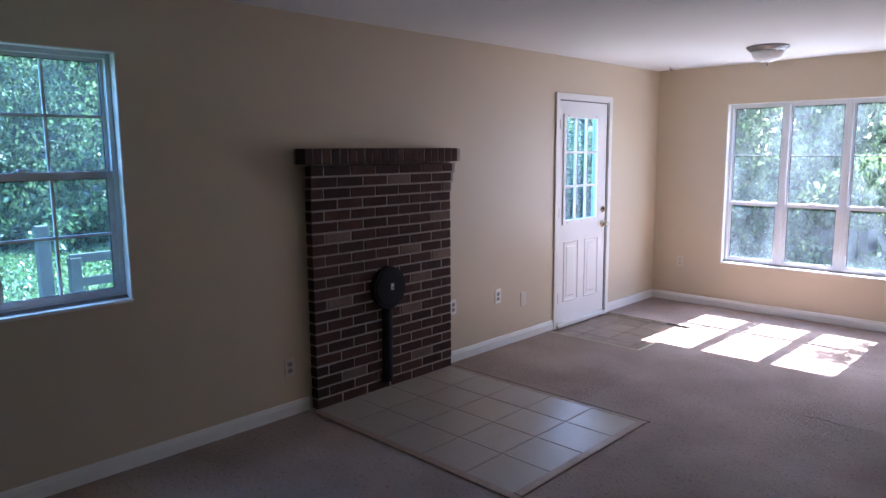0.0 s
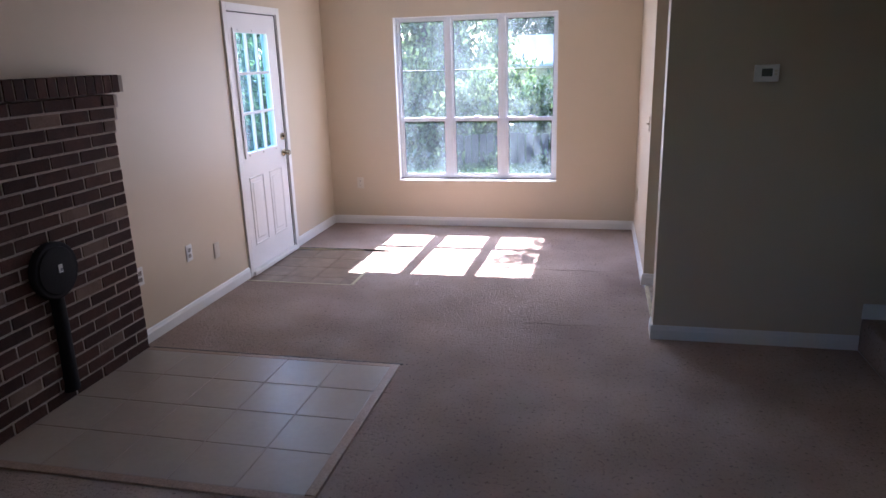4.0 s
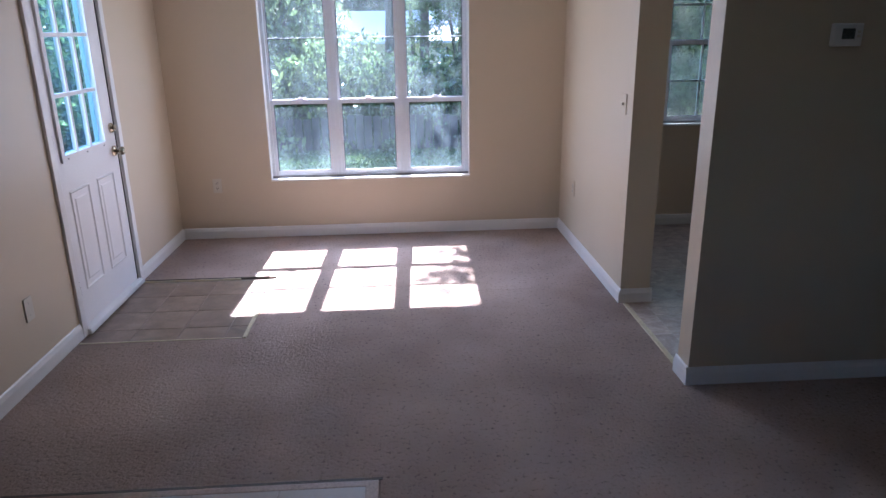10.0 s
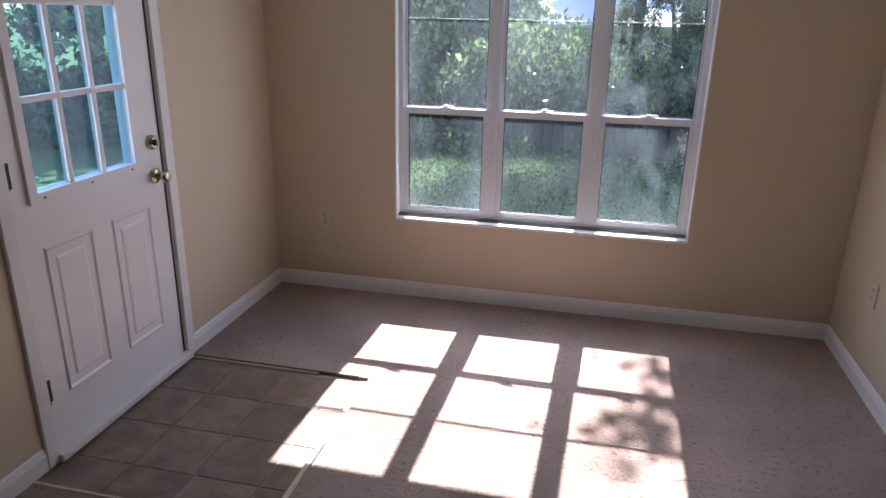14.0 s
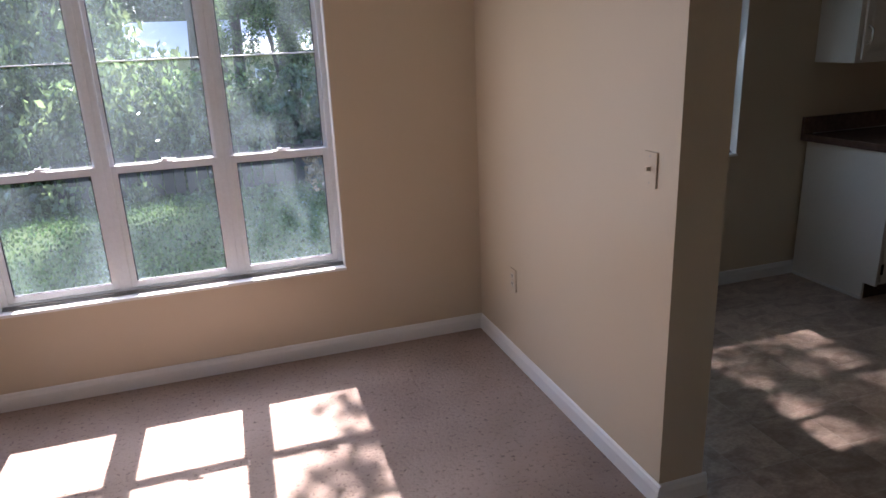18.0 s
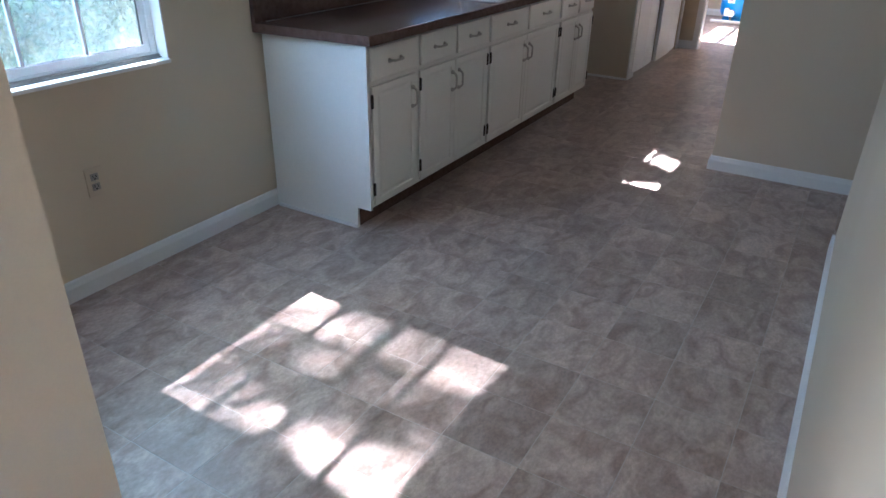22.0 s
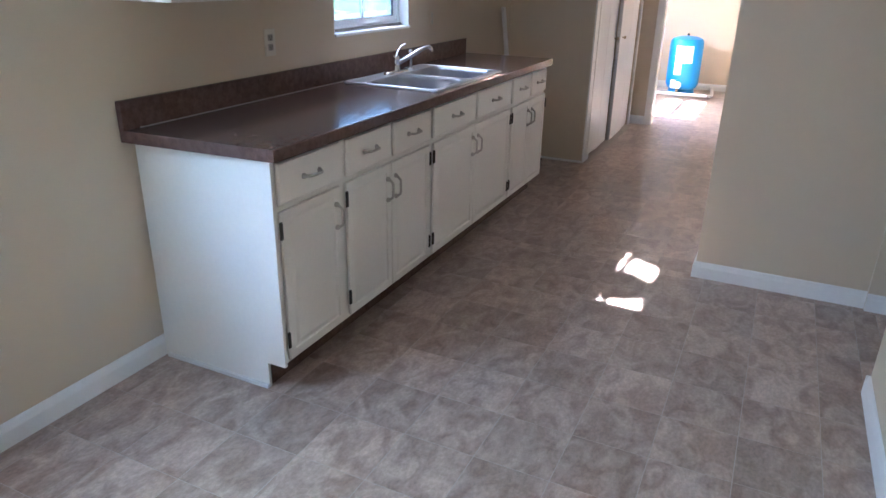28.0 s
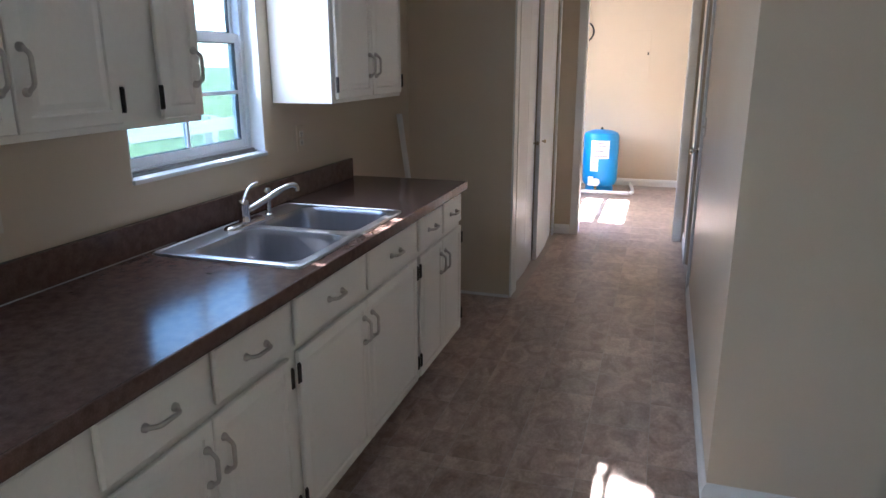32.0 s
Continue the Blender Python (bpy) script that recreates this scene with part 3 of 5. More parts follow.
# ---- doors ----


def casing(w, u0, u1, z1, y0, y1, width=0.055, label="white door casing"):
    for n, b in (("casing", (u0 - width, u0, y0, y1, 0.0, z1 + width)), ("casing", (u1, u1 + width, y0, y1, 0.0, z1 + width)), ("casing", (u0, u1, y0, y1, z1, z1 + width))):
        part(n, boxes(b, bevel=0.004), TRIM, w, label)


def panel_rings(u0, u1, z0, z1, y, steps):
    """Rings of a moulded panel: (inset, depth) steps inward from its edge; y is the face."""
    return [[(u0 + i, y + d, z0 + i), (u1 - i, y + d, z0 + i), (u1 - i, y + d, z1 - i), (u0 + i, y + d, z1 - i)] for i, d in steps]


door = thing("door_1", west_m, "white half-glazed back door with nine panes, closed", "door", "structure")
casing(door, 5.105, 5.927, 2.045, -0.016, 0.0, 0.055)
part("jamb", boxes((5.095, 5.110, 0.0, 0.13, 0.0, 2.055), (5.922, 5.937, 0.0, 0.13, 0.0, 2.055), (5.110, 5.922, 0.0, 0.13, 2.042, 2.055)), TRIM, door)
part("slab", pierced(5.113, 5.919, 0.035, 2.038, 0.006, 0.050, [(5.222, 5.735, 0.972, 1.888)], 'xzy'), DOORPAINT, door)
# shadow line between slab and jamb, put in as thin black boxes
for b in ((5.1095, 5.116, 0.002, 0.0075, 0.03, 2.042), (5.9165, 5.9225, 0.002, 0.0075, 0.03, 2.042), (5.116, 5.9165, 0.002, 0.0075, 2.034, 2.0425)):
    part("shadow_gap", boxes(b), GASKETGAP, door, "black strip painted as the shadow gap round the door")
lite = part("glazing_frame", pierced(5.187, 5.770, 0.937, 1.923, -0.006, 0.006, [(5.222, 5.735, 0.972, 1.888)], 'xzy'), DOORPAINT, door)
for i in range(3):
    for j in range(3):
        a, b = 5.222 + 0.171 * i, 5.222 + 0.171 * (i + 1)
        c, d = 0.972 + 0.30533 * j, 0.972 + 0.30533 * (j + 1)
        p = part("pane", boxes((a, b, 0.026, 0.030, c, d)), BLUEHAZEGLASS, lite)
        p.visible_shadow = False
for i in (1, 2):
    u, z = 5.222 + 0.171 * i, 0.972 + 0.30533 * i
    part("muntin", boxes((u - 0.011, u + 0.011, 0.0, 0.024, 0.972, 1.888), bevel=0.004), DOORPAINT, lite)
    part("muntin", boxes((5.222, 5.735, 0.001, 0.023, z - 0.011, z + 0.011), bevel=0.004), DOORPAINT, lite)
for u in (5.25, 5.48, 5.71):
    for z in (0.952, 1.906):
        part("screw", turned(bmesh.new(), [(0.0, -0.0095), (0.004, -0.009), (0.004, -0.006)], (u, 0, z), 'y', 8), IRON, lite)
for a, b in ((5.215, 5.455), (5.56, 5.80)):
    bm = bmesh.new()
    loft(bm, panel_rings(a, b, 0.22, 0.78, 0.0055, [(0.0, 0.0), (0.008, -0.006), (0.020, 0.003), (0.038, 0.004), (0.055, -0.004)]), caps=(False, True))
    part("raised_panel", bm, DOORPAINT, door)
for z in (0.27, 1.05, 1.83):
    h = part("hinge", turned(bmesh.new(), [(0.0, z - 0.045), (0.007, z - 0.044), (0.007, z + 0.044), (0.0, z + 0.045)], (5.108, -0.006, 0), 'z', 10), IRON, door, "dark worn hinge")
    part("leaf", boxes((5.108, 5.135, 0.002, 0.007, z - 0.042, z + 0.042)), IRON, h)
knob = part("knob", turned(bmesh.new(), [(0.0, -0.062), (0.018, -0.060), (0.026, -0.050), (0.026, -0.040), (0.014, -0.026), (0.012, -0.004)], (5.862, 0, 0.893), 'y', 20), BRASS, door, "worn brass door knob", True)
part("rose", turned(bmesh.new(), [(0.032, 0.005), (0.032, -0.002), (0.026, -0.008), (0.012, -0.010)], (5.862, 0, 0.893), 'y', 20), BRASS, knob, smooth=True)
bolt = part("deadbolt", turned(bmesh.new(), [(0.030, 0.005), (0.030, -0.006), (0.022, -0.014), (0.0, -0.015)], (5.862, 0, 1.035), 'y', 20), BRASS, door, "brass deadbolt turn", True)
part("thumb_turn", boxes((5.857, 5.867, -0.032, -0.014, 1.020, 1.050), bevel=0.003), BRASS, bolt)
part("threshold", boxes((5.095, 5.937, -0.035, 0.12, 0.0, 0.032), bevel=0.006), TRIM, door, "white threshold")

south_m = pose(0, PASS, 0, 0, 0, 180)
door = thing("door_2", south_m, "white closed interior door with a brass knob", "door", "structure")
casing(door, -6.70, -5.95, 2.05, -0.016, 0.0, 0.06)
part("slab", boxes((-6.697, -5.953, 0.02, 0.055, 0.01, 2.047), bevel=0.002), DOORPAINT, door)
knob = part("knob", turned(bmesh.new(), [(0.0, -0.048), (0.018, -0.046), (0.026, -0.036), (0.026, -0.026), (0.014, -0.012), (0.012, 0.02)], (-6.63, 0, 0.88), 'y', 20), BRASS, door, "dark brass knob", True)
part("rose", turned(bmesh.new(), [(0.032, 0.021), (0.032, 0.014), (0.012, 0.006)], (-6.63, 0, 0.88), 'y', 20), BRASS, knob, smooth=True)

frame_m = pose(UTIL, 0, 0, 0, 0, -90)
door = thing("door_3", frame_m, "white casing of the open utility room doorway", "doorway", "structure")
casing(door, -6.03, -5.20, 2.05, -0.016, 0.0, 0.062)
part("jamb", boxes((-6.036, -6.022, 0.0, 0.12, 0.0, 2.05), (-5.208, -5.194, 0.0, 0.12, 0.0, 2.05), (-6.022, -5.208, 0.0, 0.12, 2.036, 2.05)), TRIM, door)

bifold = thing("bifold_door", pose(0, 6.245, 0), "white bifold closet doors standing slightly open", "closet door", "structure")
for n, b in (("casing", (5.655, 5.715, -0.016, 0.0, 0.0, 2.11)), ("casing", (7.31, 7.37, -0.016, 0.0, 0.0, 2.11)), ("casing", (5.715, 7.31, -0.016, 0.0, 2.05, 2.11)), ("jamb", (5.553, 5.655, -0.012, 0.0, 0.0, 2.11))):
    part(n, boxes(b, bevel=0.003), TRIM, bifold)


def leaf_door(x0, y0, x1, y1):
    bm = bmesh.new()
    d = Vector((x1 - x0, y1 - y0, 0))
    n = Vector((-d.y, d.x, 0)).normalized() * 0.03
    a, b = Vector((x0, y0, 0)), Vector((x1, y1, 0))
    loft(bm, [[a + Vector((0, 0, z)), b + Vector((0, 0, z)), b + n + Vector((0, 0, z)), a + n + Vector((0, 0, z))] for z in (0.02, 2.03)])
    return bm


for q in ((5.72, 0.012, 6.06, 0.0), (6.062, 0.0, 6.40, 0.01), (6.416, -0.026, 6.87, -0.02), (6.872, -0.02, 7.30, 0.01)):
    leaf = part("leaf", leaf_door(*q), DOORPAINT, bifold)
part("knob", turned(bmesh.new(), [(0.0, -0.032), (0.014, -0.028), (0.014, -0.018), (0.006, -0.008), (0.006, 0.02)], (6.34, 0.0, 0.93), 'y', 14), BRASS, bifold, "small brass knob", True)
part("knob", turned(bmesh.new(), [(0.0, -0.032), (0.014, -0.028), (0.014, -0.018), (0.006, -0.008), (0.006, 0.02)], (6.50, -0.026, 0.93), 'y', 14), BRASS, bifold, "small brass knob", True)
# dark sheet added behind the bifold leaves as the closet's painted shade
solo("closet_shade", boxes((5.65, UTIL, 6.90, 6.93, 0.0, HEIGHT)), DARKGAP, "dark sheet standing in for the shade inside the pantry closet", "wall", "structure")

# ---- living room things ----
BF, BY0, BY1 = -3.41, 2.437, 3.668      # brick face and its two ends
fireplace = thing("fireplace", pose(0, 0, 0), "dark brown brick stove surround with a soldier course on top", "fireplace")
COURSE = 0.0695
part("mortar_bed", boxes((WEST + 0.001, BF - 0.004, BY0 + 0.011, BY1 - 0.010, 0.0, 1.60)), MORTAR, fireplace)
for k in (1, 2, 3):
    part("mortar_bed", boxes((WEST + 0.001, BF + 0.012 * k - 0.005, BY0 - 0.006 * k + 0.012, BY1 + 0.007 * k - 0.012, COURSE * (18 + k) - 0.008, COURSE * (19 + k) - 0.009)), MORTAR, fireplace)
part("mortar_bed", boxes((WEST + 0.001, -3.349, 2.370, 3.700, 1.533, 1.622)), MORTAR, fireplace)

flue = thing("flue_cover", pose(BF, 3.03, 0.70, 0, 0, 90) @ Matrix.Diagonal((1, 0.6, 1, 1)), "round black flue cover on the brick face", "flue cover")
part("rim", turned(bmesh.new(), [(0.0, 0.004), (0.142, 0.004), (0.145, -0.01), (0.145, -0.052), (0.138, -0.062), (0.0, -0.064)], (0, 0, 0), 'y', 40), SOOT, flue, smooth=True)
part("dome", turned(bmesh.new(), [(0.125, -0.060), (0.118, -0.072), (0.08, -0.080), (0.0, -0.083)], (0, 0, 0), 'y', 40), SOOT, flue, smooth=True)
part("sticker", boxes((-0.004, 0.022, -0.0855, -0.0825, -0.012, 0.030)), PAPER, flue, "small white sticker")
part("sticker_print", boxes((0.007, 0.018, -0.0870, -0.0845, -0.006, 0.010)), INK, flue)
# soot mark below the flue cover, built as a tube sunk in the brick
pipe = solo("soot_strip", tube(bmesh.new(), arc([(BF - 0.018, 3.03, 0.575), (BF - 0.018, 3.03, 0.40), (BF - 0.018, 3.025, 0.20), (BF - 0.018, 3.02, 0.05)], 5), [0.047, 0.048, 0.049, 0.048, 0.048, 0.049, 0.049, 0.048, 0.049, 0.050, 0.050, 0.051, 0.051, 0.052, 0.054, 0.054], 14), SOOT, "black soot strip on the brick, shaped as a half-sunk tube", "pipe", smooth=True)

# hearth border
hx0, hx1, hy0, hy1 = HEARTH
hearth = thing("hearth", pose(0, 0, 0), "off-white tiled hearth edged with worn wood strips", "hearth")
part("hearth_bed", boxes((hx0 - 0.06, hx1, hy0, hy1, -0.03, 0.0025)), HEARTHGROUT, hearth)
part("edge_strip", boxes((hx0, hx1 + 0.048, hy1, hy1 + 0.036, -0.03, 0.004), bevel=0.004), OAK, hearth)
part("edge_strip", boxes((hx0, hx1 + 0.048, hy0 - 0.048, hy0, -0.03, 0.008), bevel=0.004), OAK, hearth)
part("edge_strip", boxes((hx1, hx1 + 0.048, hy0, hy1, -0.03, 0.010), bevel=0.004), OAK, hearth)
# the dark gap between hearth and carpet, painted as a solid strip
part("carpet_edge_strip", boxes((hx0 + 0.02, hx1 + 0.06, hy1 + 0.037, hy1 + 0.05, -0.03, 0.003)), DARKGAP, hearth, "dark strip painted as the gap at the carpet's edge")

# entry patch where the carpet is cut away
patch = thing("entry_floor", pose(0, 0, 0), "brown tile-patterned vinyl patch before the back door", "floor patch", "structure")
part("patch_bed", boxes((PATCH[0], PATCH[1], PATCH[2], PATCH[3], -0.03, -0.014)), GROUT, patch)
part("tack_strip", boxes((PATCH[1] - 0.024, PATCH[1] - 0.004, PATCH[2] + 0.01, PATCH[2] + 0.48, -0.012, 0.004), bevel=0.002), STRIP, patch, "pale wooden tack strip")
part("tack_strip", boxes((PATCH[0], PATCH[1] - 0.03, PATCH[2] + 0.004, PATCH[2] + 0.016, -0.012, 0.002), bevel=0.002), STRIP, patch)
part("tack_strip", boxes((PATCH[0], PATCH[1] - 0.24, PATCH[3] - 0.016, PATCH[3] - 0.007, -0.012, 0.0), bevel=0.002), STRIP, patch)
part("carpet_edge_strip", boxes((PATCH[0], PATCH[1] - 0.05, PATCH[3] - 0.004, PATCH[3] + 0.002, -0.012, 0.004)), DARKGAP, patch, "dark lifted carpet edge")
solo("threshold_strip", boxes((-0.402, -0.374, TH1 + 0.02, JAMB - 0.03, -0.02, 0.006), bevel=0.003), STRIP, "pale wooden strip at the carpet's edge in the doorway", "threshold", "structure")
for x0, x1, y, s in ((-1.98, -1.15, 5.69, 1), (-1.3, -0.6, 5.55, -1), (-1.2, -0.55, 4.4, 1)):
    pts = [(x0 + (x1 - x0) * i / 8, y + 0.012 * math.sin(i * 1.9 + x0), 0.0005) for i in range(9)]
    solo("carpet_seam", tube(bmesh.new(), pts, 0.0016, 6, 0.5), CARPET, "thin seam in the brown carpet", "seam", "structure")


def outlet(m, label, plate=PLATE, kind_of="duplex", face=OUTLETFACE):
    """A wall plate: x along the wall, y outwards into the wall, z up from its middle."""
    o = thing("wall_outlet" if kind_of == "duplex" else "light_switch" if kind_of == "switch" else "blank_plate", m, label, "outlet" if kind_of == "duplex" else "switch" if kind_of == "switch" else "wall plate")
    part("plate", boxes((-0.035, 0.035, -0.006, 0.0, -0.057, 0.057), bevel=0.0025), plate, o)
    if kind_of == "duplex":
        for z in (-0.020, 0.020):
            r = part("receptacle", boxes((-0.016, 0.016, -0.008, -0.005, z - 0.014, z + 0.014), bevel=0.003), face, o)
            part("slots", boxes((-0.008, -0.005, -0.0088, -0.007, z - 0.002, z + 0.008), (0.005, 0.008, -0.0088, -0.007, z - 0.002, z + 0.008), (-0.003, 0.003, -0.0088, -0.007, z - 0.010, z - 0.005)), SLOT, r)
    elif kind_of == "switch":
        part("toggle_slot", boxes((-0.005, 0.005, -0.0072, -0.005, -0.012, 0.012)), plate, o)
        part("toggle", boxes((-0.004, 0.004, -0.020, -0.005, -0.004, 0.008), bevel=0.0015), plate, o)
    for z in ((0.0,) if kind_of == "duplex" else (-0.042, 0.042) if kind_of == "switch" else (-0.03, 0.03)):
        part("screw", turned(bmesh.new(), [(0.0, -0.0075), (0.003, -0.007), (0.003, -0.005)], (0, 0, z), 'y', 8), NICKEL, o)
    return o


def on_west(y, z):
    return pose(WEST, y, z, 0, 0, 90)


def on_north(x, z):
    return pose(x, NORTH, z)


def on_partition(y, z):
    return pose(PART0, y, z, 0, 0, -90)


outlet(on_west(2.285, 0.305), "ivory outlet low on the wall beside the fireplace")
outlet(on_west(3.742, 0.43), "white outlet beside the brick", WHITEPLATE)
outlet(on_west(4.275, 0.428), "white duplex outlet low on the cream wall", WHITEPLATE)
outlet(on_west(4.615, 0.352), "blank ivory wall plate", PLATE, "blank")
outlet(on_north(-3.158, 0.43), "ivory outlet low on the wall near the corner", PLATE, face=PLATE)
outlet(on_partition(6.485, 0.432), "painted outlet low on the partition", PAINT, face=PLATE)
outlet(on_partition(5.412, 1.160), "cream painted light switch by the kitchen opening", PAINT, "switch")
outlet(pose(0.823, TH0, 1.18, 0, 0, 0), "dark light switch by the stairs", PLATE, "switch")
outlet(on_north(0.823, 0.44), "wall-coloured outlet with grey sockets under the kitchen window", PAINT)
outlet(on_north(2.563, 1.146), "ivory outlet above the counter", PLATE)
outlet(on_north(4.129, 1.172), "painted outlet beside the sink window", PAINT, face=PLATE)
outlet(pose(5.72, PASS, 1.13, 0, 0, 180), "ivory switch in the passage", PLATE, "switch")

stat = thing("thermostat", pose(0.084, TH0, 1.533), "white wall thermostat with a small grey display", "thermostat")
part("case", boxes((-0.060, 0.060, -0.026, 0.0, -0.044, 0.044), bevel=0.005), WHITEPLATE, stat)
part("display", boxes((-0.026, 0.026, -0.0275, -0.025, -0.016, 0.024)), SCREEN, stat)
part("buttons", boxes((0.036, 0.050, -0.0275, -0.025, -0.010, 0.000), (0.036, 0.050, -0.0275, -0.025, 0.006, 0.016), bevel=0.001), PLATE, stat)

lamp = thing("ceiling_light", pose(-2.03, 5.90, HEIGHT), "flush ceiling light with a frosted bowl and nickel rim", "ceiling lamp")
part("pan", turned(bmesh.new(), [(0.150, 0.0), (0.160, -0.004), (0.160, -0.010), (0.148, -0.022), (0.130, -0.040), (0.118, -0.042)], n=40), DARKNICKEL, lamp, smooth=True)
part("shade", turned(bmesh.new(), [(0.120, -0.036), (0.119, -0.054), (0.108, -0.082), (0.083, -0.106), (0.046, -0.121), (0.012, -0.125), (0.0, -0.125)], n=40), ALABASTER, lamp, "frosted glass bowl", True)
part("finial", turned(bmesh.new(), [(0.020, -0.120), (0.020, -0.128), (0.009, -0.133), (0.013, -0.143), (0.007, -0.157), (0.0, -0.158)], n=16), NICKEL, lamp, smooth=True)
hook = solo("ceiling_hook", tube(bmesh.new(), arc([(-3.21, 6.64, HEIGHT + 0.004), (-3.21, 6.64, HEIGHT - 0.02), (-3.195, 6.64, HEIGHT - 0.035), (-3.18, 6.64, HEIGHT - 0.022)], 4), 0.0035, 6), IRON, "small dark plant hook in the ceiling", "hook")

# ---- kitchen ----
CF = 6.335          # face frame of the base cabinets
CTOP = 0.915


def pull(parent, u, y, z, upright):
    """A bow pull with round feet; y is the face it sits on."""
    half = 0.046
    reach = [(-half, 0.0), (-half + 0.002, 0.010), (-half + 0.013, 0.024), (-half + 0.020, 0.027), (half - 0.020, 0.027), (half - 0.013, 0.024), (half - 0.002, 0.010), (half, 0.0)]
    pts = [(u, y - o, z + a) if upright else (u + a, y - o, z) for a, o in reach]
    feet = [(u, z - half), (u, z + half)] if upright else [(u - half, z), (u + half, z)]
    bm = bmesh.new()
    tube(bm, pts, 0.0056, 8)
    for a, b in feet:
        turned(bm, [(0.011, 0.002), (0.010, -0.006), (0.005, -0.012)], (a, y, b), 'y', 10)
    return part("handle", bm, NICKEL, parent, "satin nickel bow pull", True)


def front(parent, name, u0, u1, z0, z1, y, groove=0.032):
    """A cabinet door or drawer front with a routed field; y is the plane behind it."""
    f = y - 0.019
    bm = bmesh.new()
    if name == "door":
        steps = [(0.009, 0.0188), (0.0, 0.012), (0.0, 0.003), (0.003, 0.0), (groove, 0.0), (groove + 0.004, 0.005), (groove + 0.012, 0.005), (groove + 0.026, 0.001)]
    else:
        steps = [(0.007, 0.0188), (0.0, 0.012), (0.0, 0.006), (0.006, 0.0)]
    loft(bm, panel_rings(u0, u1, z0, z1, f, steps))
    return part(name, bm, CABINET, parent)


def strap_hinge(parent, u, y, z):
    bm = boxes((u - 0.006, u + 0.006, y - 0.004, y + 0.002, z - 0.032, z + 0.032), bevel=0.0015)
    turned(bm, [(0.0, z - 0.030), (0.0045, z - 0.028), (0.0045, z + 0.028), (0.0, z + 0.030)], (u, y - 0.004, 0), 'z', 8)
    return part("hinge", bm, IRON, parent, "black surface hinge")


def base_cabinet(u0, u1, doors, drawers, label, left_end=False, hollow=False):
    """doors: (u0, u1, handle side, hinge side); drawers: (u0, u1)."""
    c = thing("base_cabinet", pose(0, 0, 0), label, "cabinet", group="base cabinets under the counter")
    if hollow:
        part("carcass", boxes((u0, u1, CF, 6.892, 0.105, 0.70), (u0, u1, CF, CF + 0.018, 0.70, 0.874), (u0, u0 + 0.018, CF + 0.018, 6.892, 0.70, 0.874), (u1 - 0.018, u1, CF + 0.018, 6.892, 0.70, 0.874)), CABINET, c)
    else:
        part("carcass", boxes((u0, u1, CF, 6.892, 0.105, 0.874)), CABINET, c)
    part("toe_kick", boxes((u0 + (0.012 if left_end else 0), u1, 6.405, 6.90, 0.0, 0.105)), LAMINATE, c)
    if left_end:
        bm = bmesh.new()
        side = [(6.318, 0.105), (6.318, 0.874), (6.917, 0.874), (6.917, 0.0), (6.398, 0.0), (6.398, 0.105)]
        loft(bm, [[(x, y, z) for y, z in side] for x in (u0 - 0.014, u0)])
        part("end_panel", bm, CABINET, c)
        part("shoe_strip", boxes((u0 - 0.026, u0 - 0.014, 6.398, 6.90, 0.0, 0.016), bevel=0.003), TRIM, c)
    for a, b in drawers:
        d = front(c, "drawer", a, b, 0.712, 0.858, CF)
        pull(d, (a + b) / 2, CF - 0.019, 0.785, False)
    for a, b, hand, hinge in doors:
        d = front(c, "door", a, b, 0.122, 0.690, CF)
        pull(d, b - 0.03 if hand == "r" else a + 0.03, CF - 0.019, 0.580, True)
        for z in (0.205, 0.625):
            strap_hinge(d, a - 0.004 if hinge == "l" else b + 0.004, CF - 0.018, z)
    return c


base_cabinet(1.790, 2.190, [(1.812, 2.166, "r", "l")], [(1.812, 2.172)], "white single-door base cabinet at the counter's end", True)
base_cabinet(2.190, 2.938, [(2.212, 2.550, "r", "l"), (2.556, 2.914, "l", "r")], [(2.220, 2.550), (2.580, 2.918)], "white base cabinet with two doors and two drawers")
base_cabinet(2.938, 4.000, [(2.962, 3.452, "r", "l"), (3.458, 3.980, "l", "r")], [(2.960, 3.456), (3.482, 3.982)], "white sink cabinet with two doors", hollow=True)
base_cabinet(4.000, 4.674, [(4.024, 4.340, "r", "l"), (4.346, 4.656, "l", "r")], [(4.024, 4.336), (4.362, 4.658)], "white base cabinet beside the fridge space")

def counter_outline(x_back, x_front, x1, y0, y1, z0, z1):
    bm = bmesh.new()
    loft(bm, [[(x_front, y0, z), (x1, y0, z), (x1, y1, z), (x_back, y1, z)] for z in (z0, z1)])
    return bm


SINK = (3.045, 3.880, 6.345, 6.870)
counter = thing("countertop", pose(0, 0, 0), "dark brown speckled laminate counter with a backsplash", "countertop")
part("top", pierced(1.772, 4.688, 6.300, 6.926, 0.876, CTOP, [(SINK[0] + 0.02, SINK[1] - 0.02, SINK[2] + 0.02, SINK[3] - 0.02)], 'xyz'), LAMINATE, counter)
part("front_edge", boxes((1.768, 4.692, 6.292, 6.301, 0.872, CTOP + 0.001), bevel=0.004), LAMINATE, counter)
part("end_overhang", counter_outline(1.728, 1.768, 1.7715, 6.300, 6.926, 0.874, CTOP + 0.0005), LAMINATE, counter)
part("backsplash", boxes((1.728, 4.630, 6.905, 6.928, CTOP, 1.017), bevel=0.003), LAMINATE, counter)
part("caulk_line", boxes((1.80, 3.2, 6.902, 6.906, CTOP, CTOP + 0.003)), OUTLETFACE, counter)

